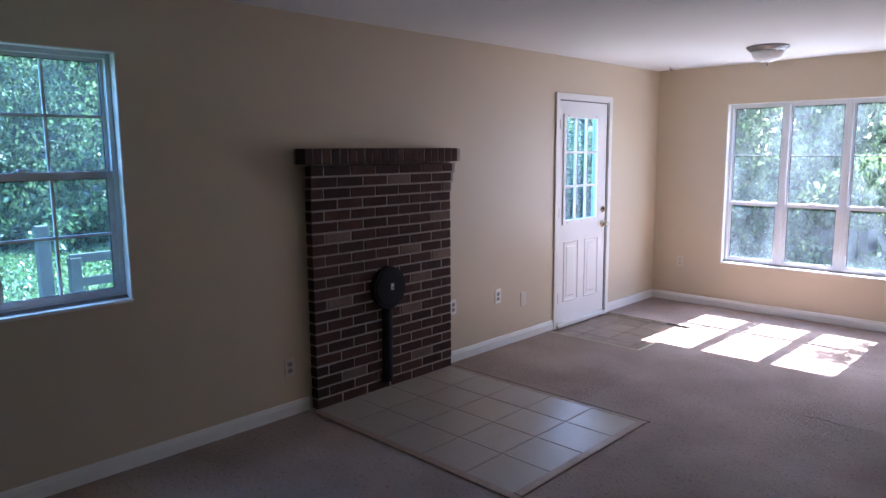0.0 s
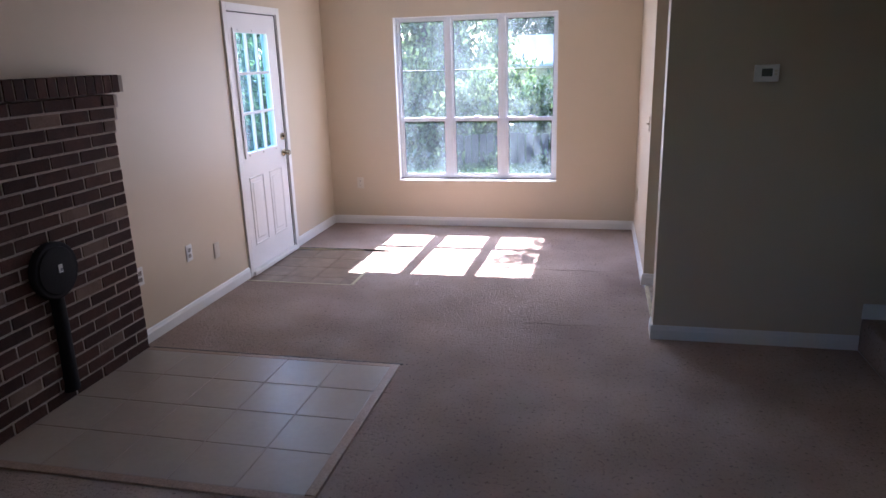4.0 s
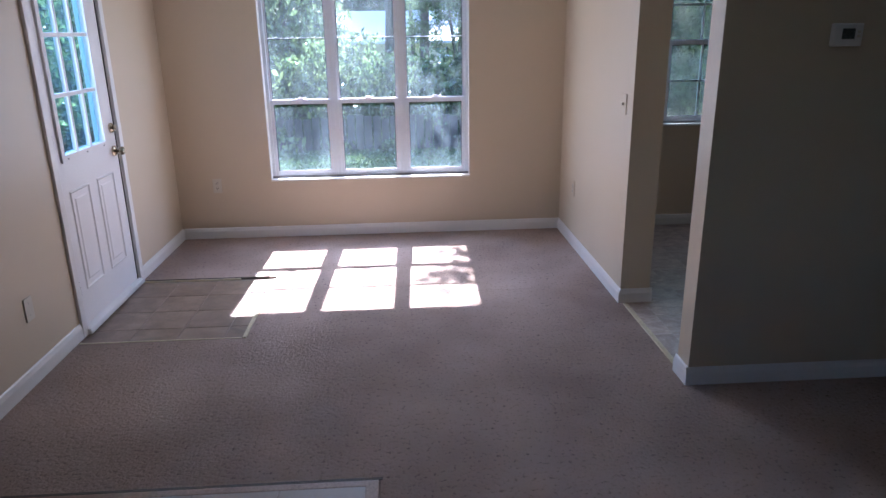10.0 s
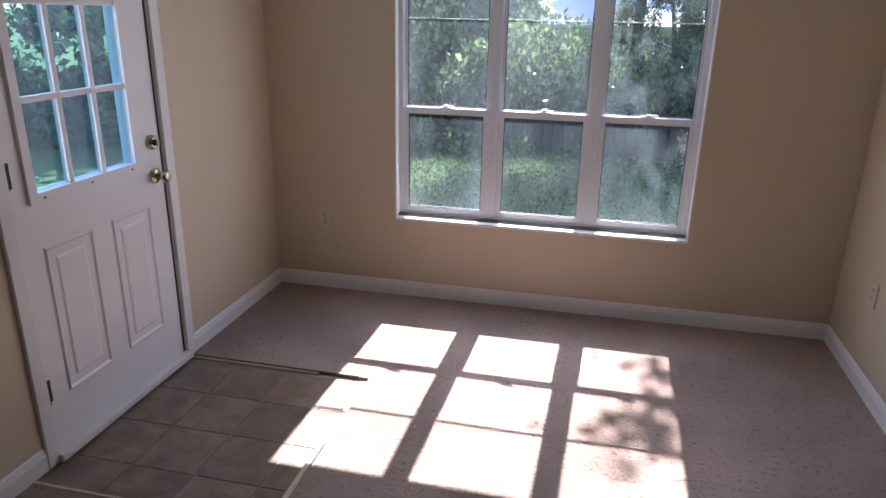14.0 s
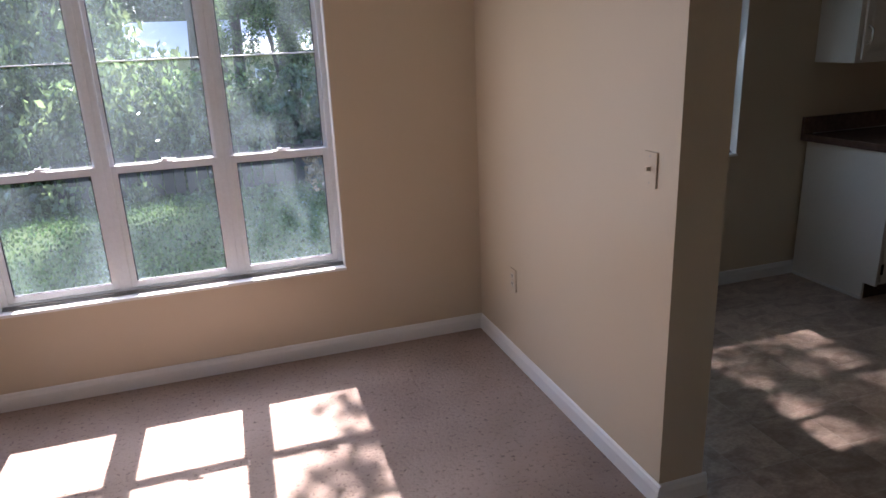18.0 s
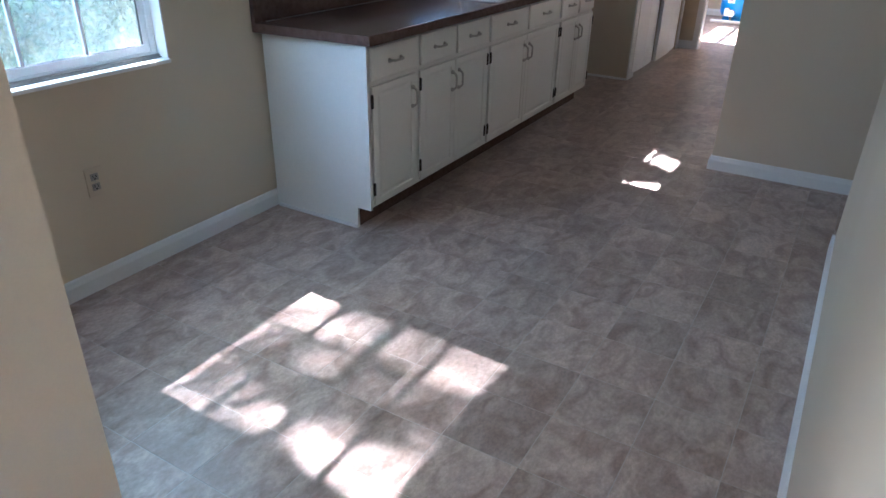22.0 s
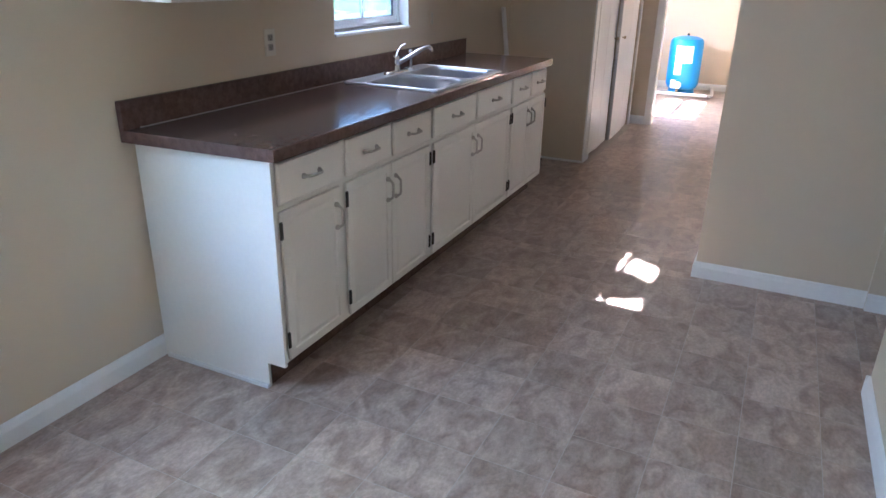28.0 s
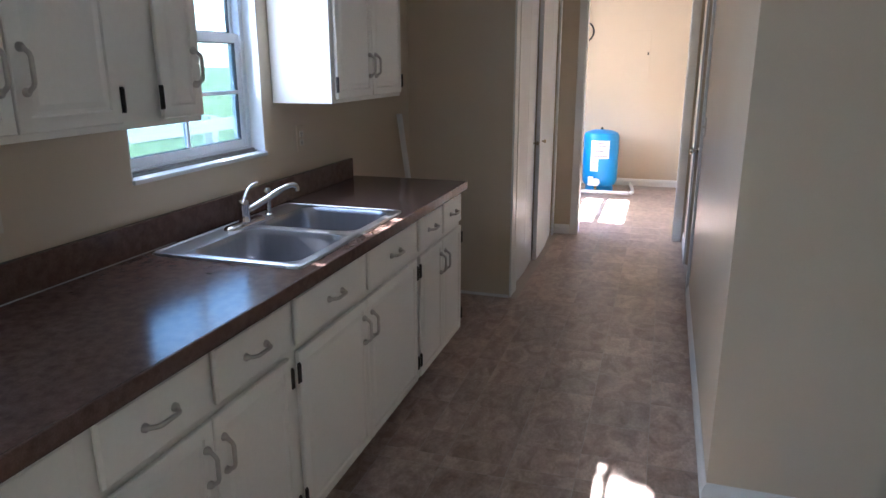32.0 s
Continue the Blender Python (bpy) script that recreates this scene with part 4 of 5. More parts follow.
sink = thing("kitchen_sink", pose(0, 0, 0), "double-bowl stainless steel drop-in sink", "sink")
bowls = [(3.075, 3.440, 6.375, 6.765), (3.490, 3.850, 6.375, 6.765)]
part("deck", pierced(SINK[0], SINK[1], SINK[2], SINK[3], CTOP + 0.0005, CTOP + 0.007, bowls, 'xyz'), STEEL, sink)
rim = bmesh.new()
cx, cy, w, h = (SINK[0] + SINK[1]) / 2, (SINK[2] + SINK[3]) / 2, SINK[1] - SINK[0], SINK[3] - SINK[2]
loft(rim, [rounded(cx, cy, w + 0.012, h + 0.012, 0.03, CTOP + 0.0005), rounded(cx, cy, w + 0.008, h + 0.008, 0.03, CTOP + 0.008), rounded(cx, cy, w - 0.012, h - 0.012, 0.03, CTOP + 0.010), rounded(cx, cy, w - 0.020, h - 0.020, 0.03, CTOP + 0.006)], caps=(False, False))
part("rim", rim, STEEL, sink, smooth=True)
for a, b, c, d in bowls:
    bm = bmesh.new()
    mx, my, bw, bh = (a + b) / 2, (c + d) / 2, b - a, d - c
    loft(bm, [rounded(mx, my, bw + 0.004, bh + 0.004, 0.003, CTOP + 0.0075), rounded(mx, my, bw - 0.004, bh - 0.004, 0.06, CTOP + 0.0065), rounded(mx, my, bw - 0.014, bh - 0.014, 0.06, CTOP - 0.004), rounded(mx, my, bw - 0.018, bh - 0.018, 0.06, CTOP - 0.015), rounded(mx, my, bw - 0.028, bh - 0.028, 0.06, CTOP - 0.14), rounded(mx, my, bw - 0.034, bh - 0.034, 0.06, CTOP - 0.158), rounded(mx, my, bw - 0.054, bh - 0.054, 0.055, CTOP - 0.172), rounded(mx, my, bw - 0.078, bh - 0.078, 0.05, CTOP - 0.1755), rounded(mx, my, bw - 0.09, bh - 0.09, 0.05, CTOP - 0.176), rounded(mx, my, 0.12, 0.12, 0.055, CTOP - 0.1795), rounded(mx, my, 0.1, 0.1, 0.045, CTOP - 0.180)], caps=(False, True))
    bowl = part("bowl", bm, SHADEDSTEEL, sink, smooth=True)
    part("drain", turned(bmesh.new(), [(0.045, CTOP - 0.181), (0.045, CTOP - 0.176), (0.032, CTOP - 0.178), (0.0, CTOP - 0.178)], (mx, my, 0), 'z', 20), CHROME, bowl, smooth=True)
tap = thing("faucet", pose(3.48, 6.815, CTOP + 0.007) @ Matrix.Scale(0.9, 4), "chrome single-lever kitchen faucet with a side sprayer", "faucet")
bm = bmesh.new()
loft(bm, [rounded(0, 0, 0.26, 0.055, 0.027, 0.0), rounded(0, 0, 0.255, 0.050, 0.025, 0.008), rounded(0, 0, 0.235, 0.034, 0.017, 0.014)])
part("deck_plate", bm, CHROME, tap, smooth=True)
part("body", turned(bmesh.new(), [(0.026, 0.012), (0.023, 0.03), (0.021, 0.075), (0.023, 0.085), (0.019, 0.10), (0.0, 0.104)], n=20), CHROME, tap, smooth=True)
part("spout", tube(bmesh.new(), arc([(0.005, -0.005, 0.055), (0.05, -0.05, 0.085), (0.115, -0.115, 0.135), (0.145, -0.145, 0.148), (0.158, -0.158, 0.140), (0.160, -0.160, 0.122)], 5), [0.014] * 10 + [0.011] * 16, 12), CHROME, tap, smooth=True)
part("lever", tube(bmesh.new(), arc([(0.0, 0.0, 0.095), (0.012, -0.004, 0.125), (0.035, -0.012, 0.152), (0.070, -0.025, 0.165)], 5), [0.014, 0.013, 0.012, 0.011, 0.010, 0.010, 0.009, 0.009, 0.008, 0.008, 0.008, 0.008, 0.008, 0.008, 0.008, 0.007], 10, 0.7), CHROME, tap, smooth=True)
part("sprayer", turned(bmesh.new(), [(0.020, 0.0), (0.020, 0.010), (0.011, 0.016), (0.011, 0.075), (0.016, 0.092), (0.017, 0.112), (0.010, 0.125), (0.0, 0.127)], (0.185, 0.0, -0.004), n=16), CHROME, tap, smooth=True)


def wall_cabinet(u0, u1, doors, marks, label):
    c = thing("wall_cabinet", pose(0, 0, 0), label, "cabinet", group="wall cabinets")
    f, z0, z1 = 6.652, 1.341, 2.11
    part("carcass", boxes((u0, u1, f, 6.928, z0, z1), bevel=0.002), CABINET, c)
    for a, b, hand, hinge in doors:
        d = front(c, "door", a, b, z0 + 0.018, z1 - 0.018, f)
        pull(d, b - 0.028 if hand == "r" else a + 0.028, f - 0.019, z0 + 0.15, True)
        for z in (z0 + 0.075, z1 - 0.09):
            strap_hinge(d, a - 0.004 if hinge == "l" else b + 0.004, f - 0.018, z)
    for u in marks:
        part("hinge_mark", boxes((u - 0.004, u + 0.004, f - 0.003, f + 0.001, z0 + 0.05, z0 + 0.11)), IRON, c)
    return c


wall_cabinet(1.772, 3.064, [(1.80, 2.112, "l", "r"), (2.140, 2.434, "r", "l"), (2.440, 2.735, "l", "r"), (2.885, 3.055, "r", "l")], (), "white wall cabinet with four doors over the counter")
wall_cabinet(3.912, 4.676, [(3.935, 4.292, "r", "l"), (4.298, 4.655, "l", "r")], (), "white two-door wall cabinet beside the window")
bm = bmesh.new()
loft(bm, [[(x + dx, y + dy, z) for dx, dy in ((-0.018, -0.012), (0.018, -0.012), (0.018, 0.012), (-0.018, 0.012))] for x, y, z in ((5.50, 6.82, 0.0), (5.30, 6.90, 1.20))])
solo("wood_strip", bm, TRIM, "white trim board leaning in the fridge space", "trim board")

# ---- utility room ----
tank = thing("pressure_tank", pose(9.72, 6.045, 0.0), "blue steel well pressure tank with white labels", "water tank")
part("shell", turned(bmesh.new(), [(0.0, 0.062), (0.12, 0.064), (0.18, 0.085), (0.203, 0.13), (0.205, 0.16), (0.207, 0.36), (0.207, 0.40), (0.206, 0.62), (0.203, 0.665), (0.185, 0.698), (0.12, 0.722), (0.0, 0.735)], n=36), BLUE, tank, smooth=True)
part("stand", turned(bmesh.new(), [(0.165, 0.0), (0.165, 0.02), (0.158, 0.085), (0.150, 0.085), (0.150, 0.0)], n=30), BLUE, tank, smooth=True)
part("air_valve", turned(bmesh.new(), [(0.014, 0.730), (0.014, 0.752), (0.008, 0.760), (0.0, 0.761)], n=12), RUBBER, tank, smooth=True)


def label_on(z0, z1, a0, a1, r=0.2095):
    bm = bmesh.new()
    rows = [[bm.verts.new((r * math.cos(radians(a0 + (a1 - a0) * i / 10)), r * math.sin(radians(a0 + (a1 - a0) * i / 10)), z)) for i in range(11)] for z in (z0, z1)]
    for i in range(10):
        bm.faces.new((rows[0][i], rows[0][i + 1], rows[1][i + 1], rows[1][i]))
    return bm


paper = part("label", label_on(0.41, 0.62, 152, 212), PAPER, tank, "white printed label")
for k in range(6):
    part("print", label_on(0.432 + 0.03 * k, 0.442 + 0.03 * k, 157, 207 - 6 * (k % 3), 0.2108), INK, paper)
paper = part("label", label_on(0.26, 0.412, 152, 178), PAPER, tank, "small white label")
for k in range(3):
    part("print", label_on(0.29 + 0.035 * k, 0.299 + 0.035 * k, 155, 174, 0.2108), INK, paper)
gauge = part("pressure_gauge", turned(bmesh.new(), [(0.0, -0.025), (0.042, -0.025), (0.046, -0.012), (0.046, 0.010), (0.0, 0.012)], (-0.25, 0.02, 0.14), 'x', 20), PVC, tank, "white pressure gauge", True)
part("gauge_pipe", tube(bmesh.new(), arc([(-0.25, 0.02, 0.10), (-0.25, 0.02, 0.05), (-0.18, 0.0, 0.045)], 4), 0.014, 8), BRASS, tank, smooth=True)
part("switch_box", boxes((-0.27, -0.21, 0.05, 0.11, 0.10, 0.20), bevel=0.006), PVC, tank)
solo("floor_pipe", tube(bmesh.new(), [(9.42, 6.30, 0.035), (9.42, 6.05, 0.035), (9.42, 5.68, 0.035)], 0.022, 12), PVC, "white plastic water pipe on the floor by the tank", "pipe", smooth=True)
solo("floor_pipe", tube(bmesh.new(), arc([(9.46, 5.66, 0.035), (9.52, 5.64, 0.037), (9.8, 5.66, 0.037), (10.1, 5.70, 0.037)], 4), 0.02, 10), PVC, "white plastic pipe turning behind the tank", "pipe", smooth=True)
ring = []
for i in range(40):
    a = 2 * math.pi * i / 39 * 1.0
    ring.append((EAST - 0.02, 6.355 + 0.105 * math.cos(a), 1.86 + 0.112 * math.sin(a)))
solo("hose_ring", tube(bmesh.new(), ring, 0.010, 8), RUBBER, "dark hose loop hanging on the utility wall", "hose", smooth=True)
panel = thing("breaker_panel", pose(EAST, 5.72, 1.585, 0, 0, -90), "cream painted breaker panel flush in the wall", "electric panel")
part("cover", boxes((-0.15, 0.15, -0.010, 0.0, -0.28, 0.28), bevel=0.004), PAINT, panel)
part("pull", boxes((0.115, 0.132, -0.016, -0.009, 0.0, 0.032), bevel=0.003), SLOT, panel)

# ---- outdoors ----
GROUND = -0.45


def ground_height(x, y):
    return GROUND - 0.035 * max(0.0, y - 12.0) * (1 if y < 30 else 30 / y)


n = 60
xs = [-400 * (abs(t) ** 2.2) * (1 if t < 0 else -1) for t in [2 * i / n - 1 for i in range(n + 1)]]
verts = [(x, y, ground_height(x, y) + (0.03 * math.sin(x * 0.9 + y * 0.7) if abs(x) < 60 and 9 < y < 60 else 0.0)) for y in xs for x in xs]
faces = [(j * (n + 1) + i, j * (n + 1) + i + 1, (j + 1) * (n + 1) + i + 1, (j + 1) * (n + 1) + i) for j in range(n) for i in range(n)]
me = bpy.data.meshes.new("ground")
me.from_pydata(verts, [], faces)
me.materials.append(GRASSGROUND)
me.shade_smooth()
tagged(new("ground", me), "sunlit mown lawn around the house", "lawn", kind="structure")

rng = np.random.default_rng(7)


def leaves_mesh(name, centres, sizes, material, upright=0.0, squash=1.0, flat=0.0):
    """Many small pointed leaves, each a folded pair of triangles."""
    k = len(centres)
    d = rng.normal(size=(k, 3))
    d[:, 2] = d[:, 2] * (1 - upright) + upright * 2.0
    d /= np.linalg.norm(d, axis=1)[:, None]
    if flat:
        face = rng.normal(size=(k, 3)) + np.array([0.0, 0.0, flat])
        d = np.cross(face, d)
        d /= np.linalg.norm(d, axis=1)[:, None]
        s = np.cross(face, d)
    else:
        s = np.cross(d, rng.normal(size=(k, 3)))
    s /= np.linalg.norm(s, axis=1)[:, None]
    q = np.cross(d, s)
    L = sizes[:, None]
    pts = np.stack([centres - d * L * 0.5, centres + s * L * 0.28 + q * L * 0.06, centres + d * L * 0.5, centres - s * L * 0.28 + q * L * 0.06], 1)
    pts[:, :, 2] = centres[:, None, 2] + (pts[:, :, 2] - centres[:, None, 2]) * squash
    pts = pts.reshape(-1, 3)
    i = np.arange(k) * 4
    tri = np.concatenate([np.stack([i, i + 1, i + 2], 1), np.stack([i, i + 2, i + 3], 1)], 1).reshape(-1, 3)
    me = bpy.data.meshes.new(name)
    me.from_pydata(pts.tolist(), [], tri.tolist())
    me.materials.append(material)
    return me


def crown_points(count, clumps, seed):
    """Points in clumps that together fill an uneven crown of about one metre radius."""
    g = np.random.default_rng(seed)
    c = g.normal(size=(clumps, 3))
    c = c / np.linalg.norm(c, axis=1)[:, None] * (g.random(clumps)[:, None] ** 0.45) * np.array([1.0, 1.0, 0.95])
    r = 0.14 + 0.2 * g.random(clumps)
    pick = g.integers(0, clumps, count)
    off = g.normal(size=(count, 3))
    off = off / np.linalg.norm(off, axis=1)[:, None] * (g.random(count)[:, None] ** 0.5)
    return c[pick] + off * r[pick][:, None] * np.array([1.15, 1.15, 0.75])


CROWNS = []
for k, (count, clumps, mat_) in enumerate(((24000, 60, LEAF), (25000, 62, DARKLEAF), (5200, 42, LEAF), (16000, 52, LEAF))):
    p = crown_points(count, clumps, 11 + k)
    CROWNS.append(leaves_mesh("crown", p, (0.028, 0.028, 0.042, 0.025)[k] * (1 + 0.9 * rng.random(count)), mat_, squash=0.85, flat=1.1))
SHRUBS = []
for k, (count, mat_) in enumerate(((8500, LEAF), (10000, DARKLEAF))):
    p = crown_points(count, 40, 31 + k)
    p[:, 2] = np.abs(p[:, 2])
    SHRUBS.append(leaves_mesh("foliage", p, 0.052 + 0.046 * rng.random(count), mat_, flat=1.0))


def tree(x, y, height, radius, trunk, kind_of, lean=0.0, crown_at=0.62, label="leafy green tree behind the house"):
    g = random.Random(int(x * 100 + y * 10))
    t = thing("tree", pose(x, y, ground_height(x, y) - 0.1), label, "tree", group="trees round the house")
    top = Vector((lean, 0, height * 0.9))
    line = arc([(0, 0, 0), (lean * 0.2 + 0.08, 0.05, height * 0.3), (lean * 0.6 - 0.06, 0, height * 0.6), top], 4)
    part("trunk", tube(bmesh.new(), line, [trunk * (1.25 - 0.95 * i / (len(line) - 1)) if i else trunk * 1.6 for i in range(len(line))], 9), BARK, t, smooth=True)
    for i in range(5):
        a, h = g.uniform(0, 6.28), height * g.uniform(0.4, 0.75)
        base = Vector((lean * h / height, 0, h))
        out = Vector((math.cos(a), math.sin(a), 0)) * radius * 0.75
        part("limb", tube(bmesh.new(), arc([base, base + out * 0.45 + Vector((0, 0, radius * 0.2)), base + out + Vector((0, 0, radius * 0.5))], 3), [trunk * 0.42, trunk * 0.38, trunk * 0.34, trunk * 0.28, trunk * 0.22, trunk * 0.15, trunk * 0.08], 6), BARK, t, smooth=True)
    c = new("crown", CROWNS[kind_of])
    c.parent = t
    c.matrix_basis = Matrix.LocRotScale((lean * 0.8, 0, height * crown_at), Euler((0, 0, g.uniform(0, 6.28))), (radius, radius, height * (1 - crown_at) * 1.05))
    return t


def shrub(x, y, radius, height, kind_of, label="dense green shrub at the edge of the lawn"):
    g = random.Random(int(x * 91 + y * 17))
    s = new("shrub", SHRUBS[kind_of])
    s.matrix_basis = Matrix.LocRotScale((x, y, ground_height(x, y) - 0.05), Euler((0, 0, g.uniform(0, 6.28))), (radius, radius, height))
    return tagged(s, label, "shrub", "shrubs along the lawn")


# north, behind the triple window and the kitchen: x, y, height, radius, trunk, crown, lean, crown's middle
# first three: tall trunks, crowns raised above the view to shade the lawn
for a in ((-0.05, 19.5, 12.5, 2.9, 0.20, 0, 0.1, 0.82), (-1.1, 19.0, 12.3, 2.2, 0.11, 1, -0.1, 0.87), (-2.0, 21.0, 13.5, 1.9, 0.16, 0, 0.5, 0.87),
          (-5.6, 18.6, 7.5, 2.5, 0.14, 2, 0.2, 0.42), (-0.45, 17.4, 4.8, 1.1, 0.05, 0, -0.1, 0.66), (0.45, 18.2, 4.9, 1.35, 0.05, 0, 0.1, 0.62), (-4.35, 18.2, 6.2, 1.25, 0.08, 2, 0.0, 0.52), (-1.35, 22.5, 7.4, 1.1, 0.07, 2, 0.0, 0.70), (-7.4, 18.8, 8.0, 2.8, 0.2, 2, 0.0, 0.42), (-5.0, 17.2, 6.5, 1.7, 0.12, 2, 0.0, 0.42),
          # the 12 m crown is set above the view to shade the white fence
          (2.3, 19.0, 11.0, 2.6, 0.17, 0, -0.2, 0.74), (4.4, 17.0, 7.0, 2.4, 0.18, 1, 0.1, 0.42), (7.2, 17.8, 12.0, 2.8, 0.2, 0, 0.0, 0.78), (10.0, 17.0, 7.5, 2.7, 0.2, 1, 0.2, 0.42),
          (-9.6, 15.0, 7.5, 2.8, 0.22, 2, 0.1, 0.42), (-12.5, 16.5, 8.0, 3.0, 0.22, 0, 0.2, 0.42),
          # first two: foliage over the neighbour's roof, placed to shade it as well
          (-2.2, 36.8, 13.5, 4.2, 0.25, 0, 0.0, 0.64), (4.6, 37.2, 13.0, 4.2, 0.25, 1, 0.0, 0.64), (-4.0, 46.0, 14.0, 6.0, 0.3, 1, 0.0, 0.42), (-9.6, 45.0, 14.0, 5.6, 0.3, 0, 0.0, 0.42), (0.6, 47.5, 14.5, 5.8, 0.3, 1, 0.0, 0.42), (6.6, 46.5, 14.0, 5.8, 0.3, 1, 0.0, 0.42), (3.4, 49.0, 14.0, 5.8, 0.3, 0, 0.4, 0.42), (-14.0, 38.0, 13.0, 5.0, 0.3, 0, 0.0, 0.42), (10.5, 34.0, 13.0, 5.0, 0.3, 1, 0.0, 0.42), (18.0, 32.0, 13.0, 5.0, 0.3, 0, 0.0, 0.42), (-18.0, 33.0, 13.0, 5.0, 0.3, 1, 0.0, 0.42)):
    tree(*a)
# west, behind the window beside the fireplace and the glazed door
for a in ((-19.0, 2.6, 8.5, 3.0, 0.2, 3, 0.3, 0.42), (-18.6, 6.6, 8.0, 2.9, 0.2, 3, 0.0, 0.42), (-22.0, 4.6, 11.0, 3.6, 0.22, 3, 0.0, 0.42), (-19.5, -1.2, 8.5, 3.0, 0.2, 3, 0.1, 0.42), (-23.0, 8.6, 12.0, 4.0, 0.25, 1, 0.0, 0.42), (-18.0, 11.4, 7.5, 3.0, 0.2, 3, 0.2, 0.42), (-14.6, 15.0, 6.5, 2.6, 0.18, 3, 0.0, 0.42), (-23.5, 0.2, 12.0, 4.2, 0.25, 1, 0.0, 0.42),
          (-28.0, 13.5, 15.0, 5.4, 0.3, 1, 0.0, 0.42), (-29.0, 6.0, 15.0, 5.4, 0.3, 0, 0.0, 0.42), (-29.0, -2.0, 15.0, 5.4, 0.3, 1, 0.0, 0.42), (-27.0, -8.5, 14.0, 5.0, 0.3, 1, 0.0, 0.42)):
    tree(*a, label="leafy green tree beyond the side yard")
for x, y, r, h, k in ((-4.4, 15.2, 1.5, 2.6, 0), (-2.9, 15.4, 1.4, 2.3, 0), (-1.5, 15.4, 1.4, 2.0, 0), (-0.2, 15.4, 1.4, 2.0, 1), (1.2, 15.4, 1.4, 2.2, 1), (2.6, 15.3, 1.5, 2.0, 1), (4.0, 15.3, 1.6, 2.3, 0), (5.6, 15.4, 1.7, 2.6, 0), (7.4, 15.5, 1.8, 2.5, 1), (9.4, 15.7, 1.8, 2.4, 0),
                      (-6.0, 14.4, 1.7, 2.1, 1), (-7.8, 14.4, 1.8, 2.3, 0), (-10.0, 13.8, 1.9, 2.2, 1), (-1.0, 17.2, 1.6, 1.8, 0), (1.0, 17.4, 1.7, 2.2, 0)):
    shrub(x, y, r, h, k)
for x, y, r, h, k in ((-17.6, 3.0, 2.1, 2.6, 1), (-17.2, 5.8, 2.1, 2.4, 1), (-17.4, 0.4, 2.1, 2.6, 0), (-16.4, 8.6, 2.1, 2.5, 1), (-17.8, -2.6, 2.2, 2.8, 1), (-14.6, 11.0, 1.9, 2.2, 0), (-12.4, 12.6, 1.9, 2.3, 1)):
    shrub(x, y, r, h, k, "dense green shrub beyond the side yard fence")

# a leaning limb high over the yard, added out of view to dapple the sunlight
over = thing("tree", pose(1.6, 13.4, GROUND - 0.1), "tall thin tree added out of view to shade the sun patches", "tree", group="trees round the house")
line = arc([(0, 0, 0), (0.05, 0.02, 2.5), (-0.1, 0.0, 5.5), (-0.3, 0.1, 8.6)], 4)
part("trunk", tube(bmesh.new(), line, [0.13 - 0.007 * i for i in range(len(line))], 9), BARK, over, smooth=True)
for pts in (((-0.05, 0.0, 4.4), (-0.9, -0.7, 5.4), (-1.9, -1.4, 6.3), (-2.9, -1.8, 7.1)), ((-0.2, 0.0, 7.0), (-0.4, 0.2, 8.2), (-0.6, 0.4, 9.2), (-0.7, 0.5, 10.0)), ((-0.1, 0.0, 5.6), (0.7, -0.5, 6.3), (1.5, -1.1, 7.1), (2.1, -1.4, 7.6))):
    path = arc(pts, 4)
    part("limb", tube(bmesh.new(), path, [0.05 - 0.04 * i / (len(path) - 1) for i in range(len(path))], 7), BARK, over, smooth=True)
g = np.random.default_rng(5)


def spray(u0, u1, w0, w1, y, count, clumps, spread=0.13):
    """Leaves in loose clumps at y, so placed that the sun throws their shade on x u0..u1, z w0..w1 of the north wall."""
    up = (y - NORTH) / SUN_SLOPE
    cx, cz = g.uniform(u0, u1, clumps) + SUN_LEAN * up, g.uniform(w0, w1, clumps) + up
    k = g.integers(0, clumps, count)
    off = g.normal(size=(count, 3)) * np.array([spread, spread, spread])
    return np.stack([cx[k], np.full(count, y), cz[k]], 1) + off - np.array([1.6, 13.4, GROUND - 0.1])


# unseen leaves set to shape the sun patches of triple and sink windows
sprays = np.concatenate([spray(-1.52, -1.12, 1.12, 1.45, 11.6, 130, 6, 0.10), spray(-1.38, -1.12, 0.52, 0.85, 11.6, 60, 3, 0.08), spray(-1.2, -1.1, 1.7, 2.0, 11.6, 30, 2, 0.08),
                         spray(3.02, 3.9, 1.10, 1.53, 12.0, 560, 16, 0.08), spray(3.3, 3.9, 1.90, 1.96, 12.0, 60, 4, 0.06), spray(3.24, 3.46, 1.56, 1.95, 12.0, 230, 10, 0.04),
                         spray(-0.8, 0.2, 1.6, 2.6, 13.2, 250, 9, 0.2)])
# fine unseen leaves, spread evenly to dim the kitchen's sun patch
high = np.concatenate([spray(0.38, 1.28, 0.80, 2.07, 14.6, 3000, 3000, 0.02), spray(0.38, 1.28, 0.80, 2.07, 14.0, 700, 60, 0.08),
                       spray(0.40, 0.95, 0.82, 1.36, 13.8, 520, 26, 0.07), spray(0.66, 0.92, 1.40, 2.0, 13.8, 420, 18, 0.06)])
sizes = np.concatenate([0.10 + 0.06 * g.random(len(sprays)), 0.045 + 0.035 * g.random(len(high))])
c = new("crown", leaves_mesh("crown", np.concatenate([sprays, high]), sizes, LEAF))
c.parent = over

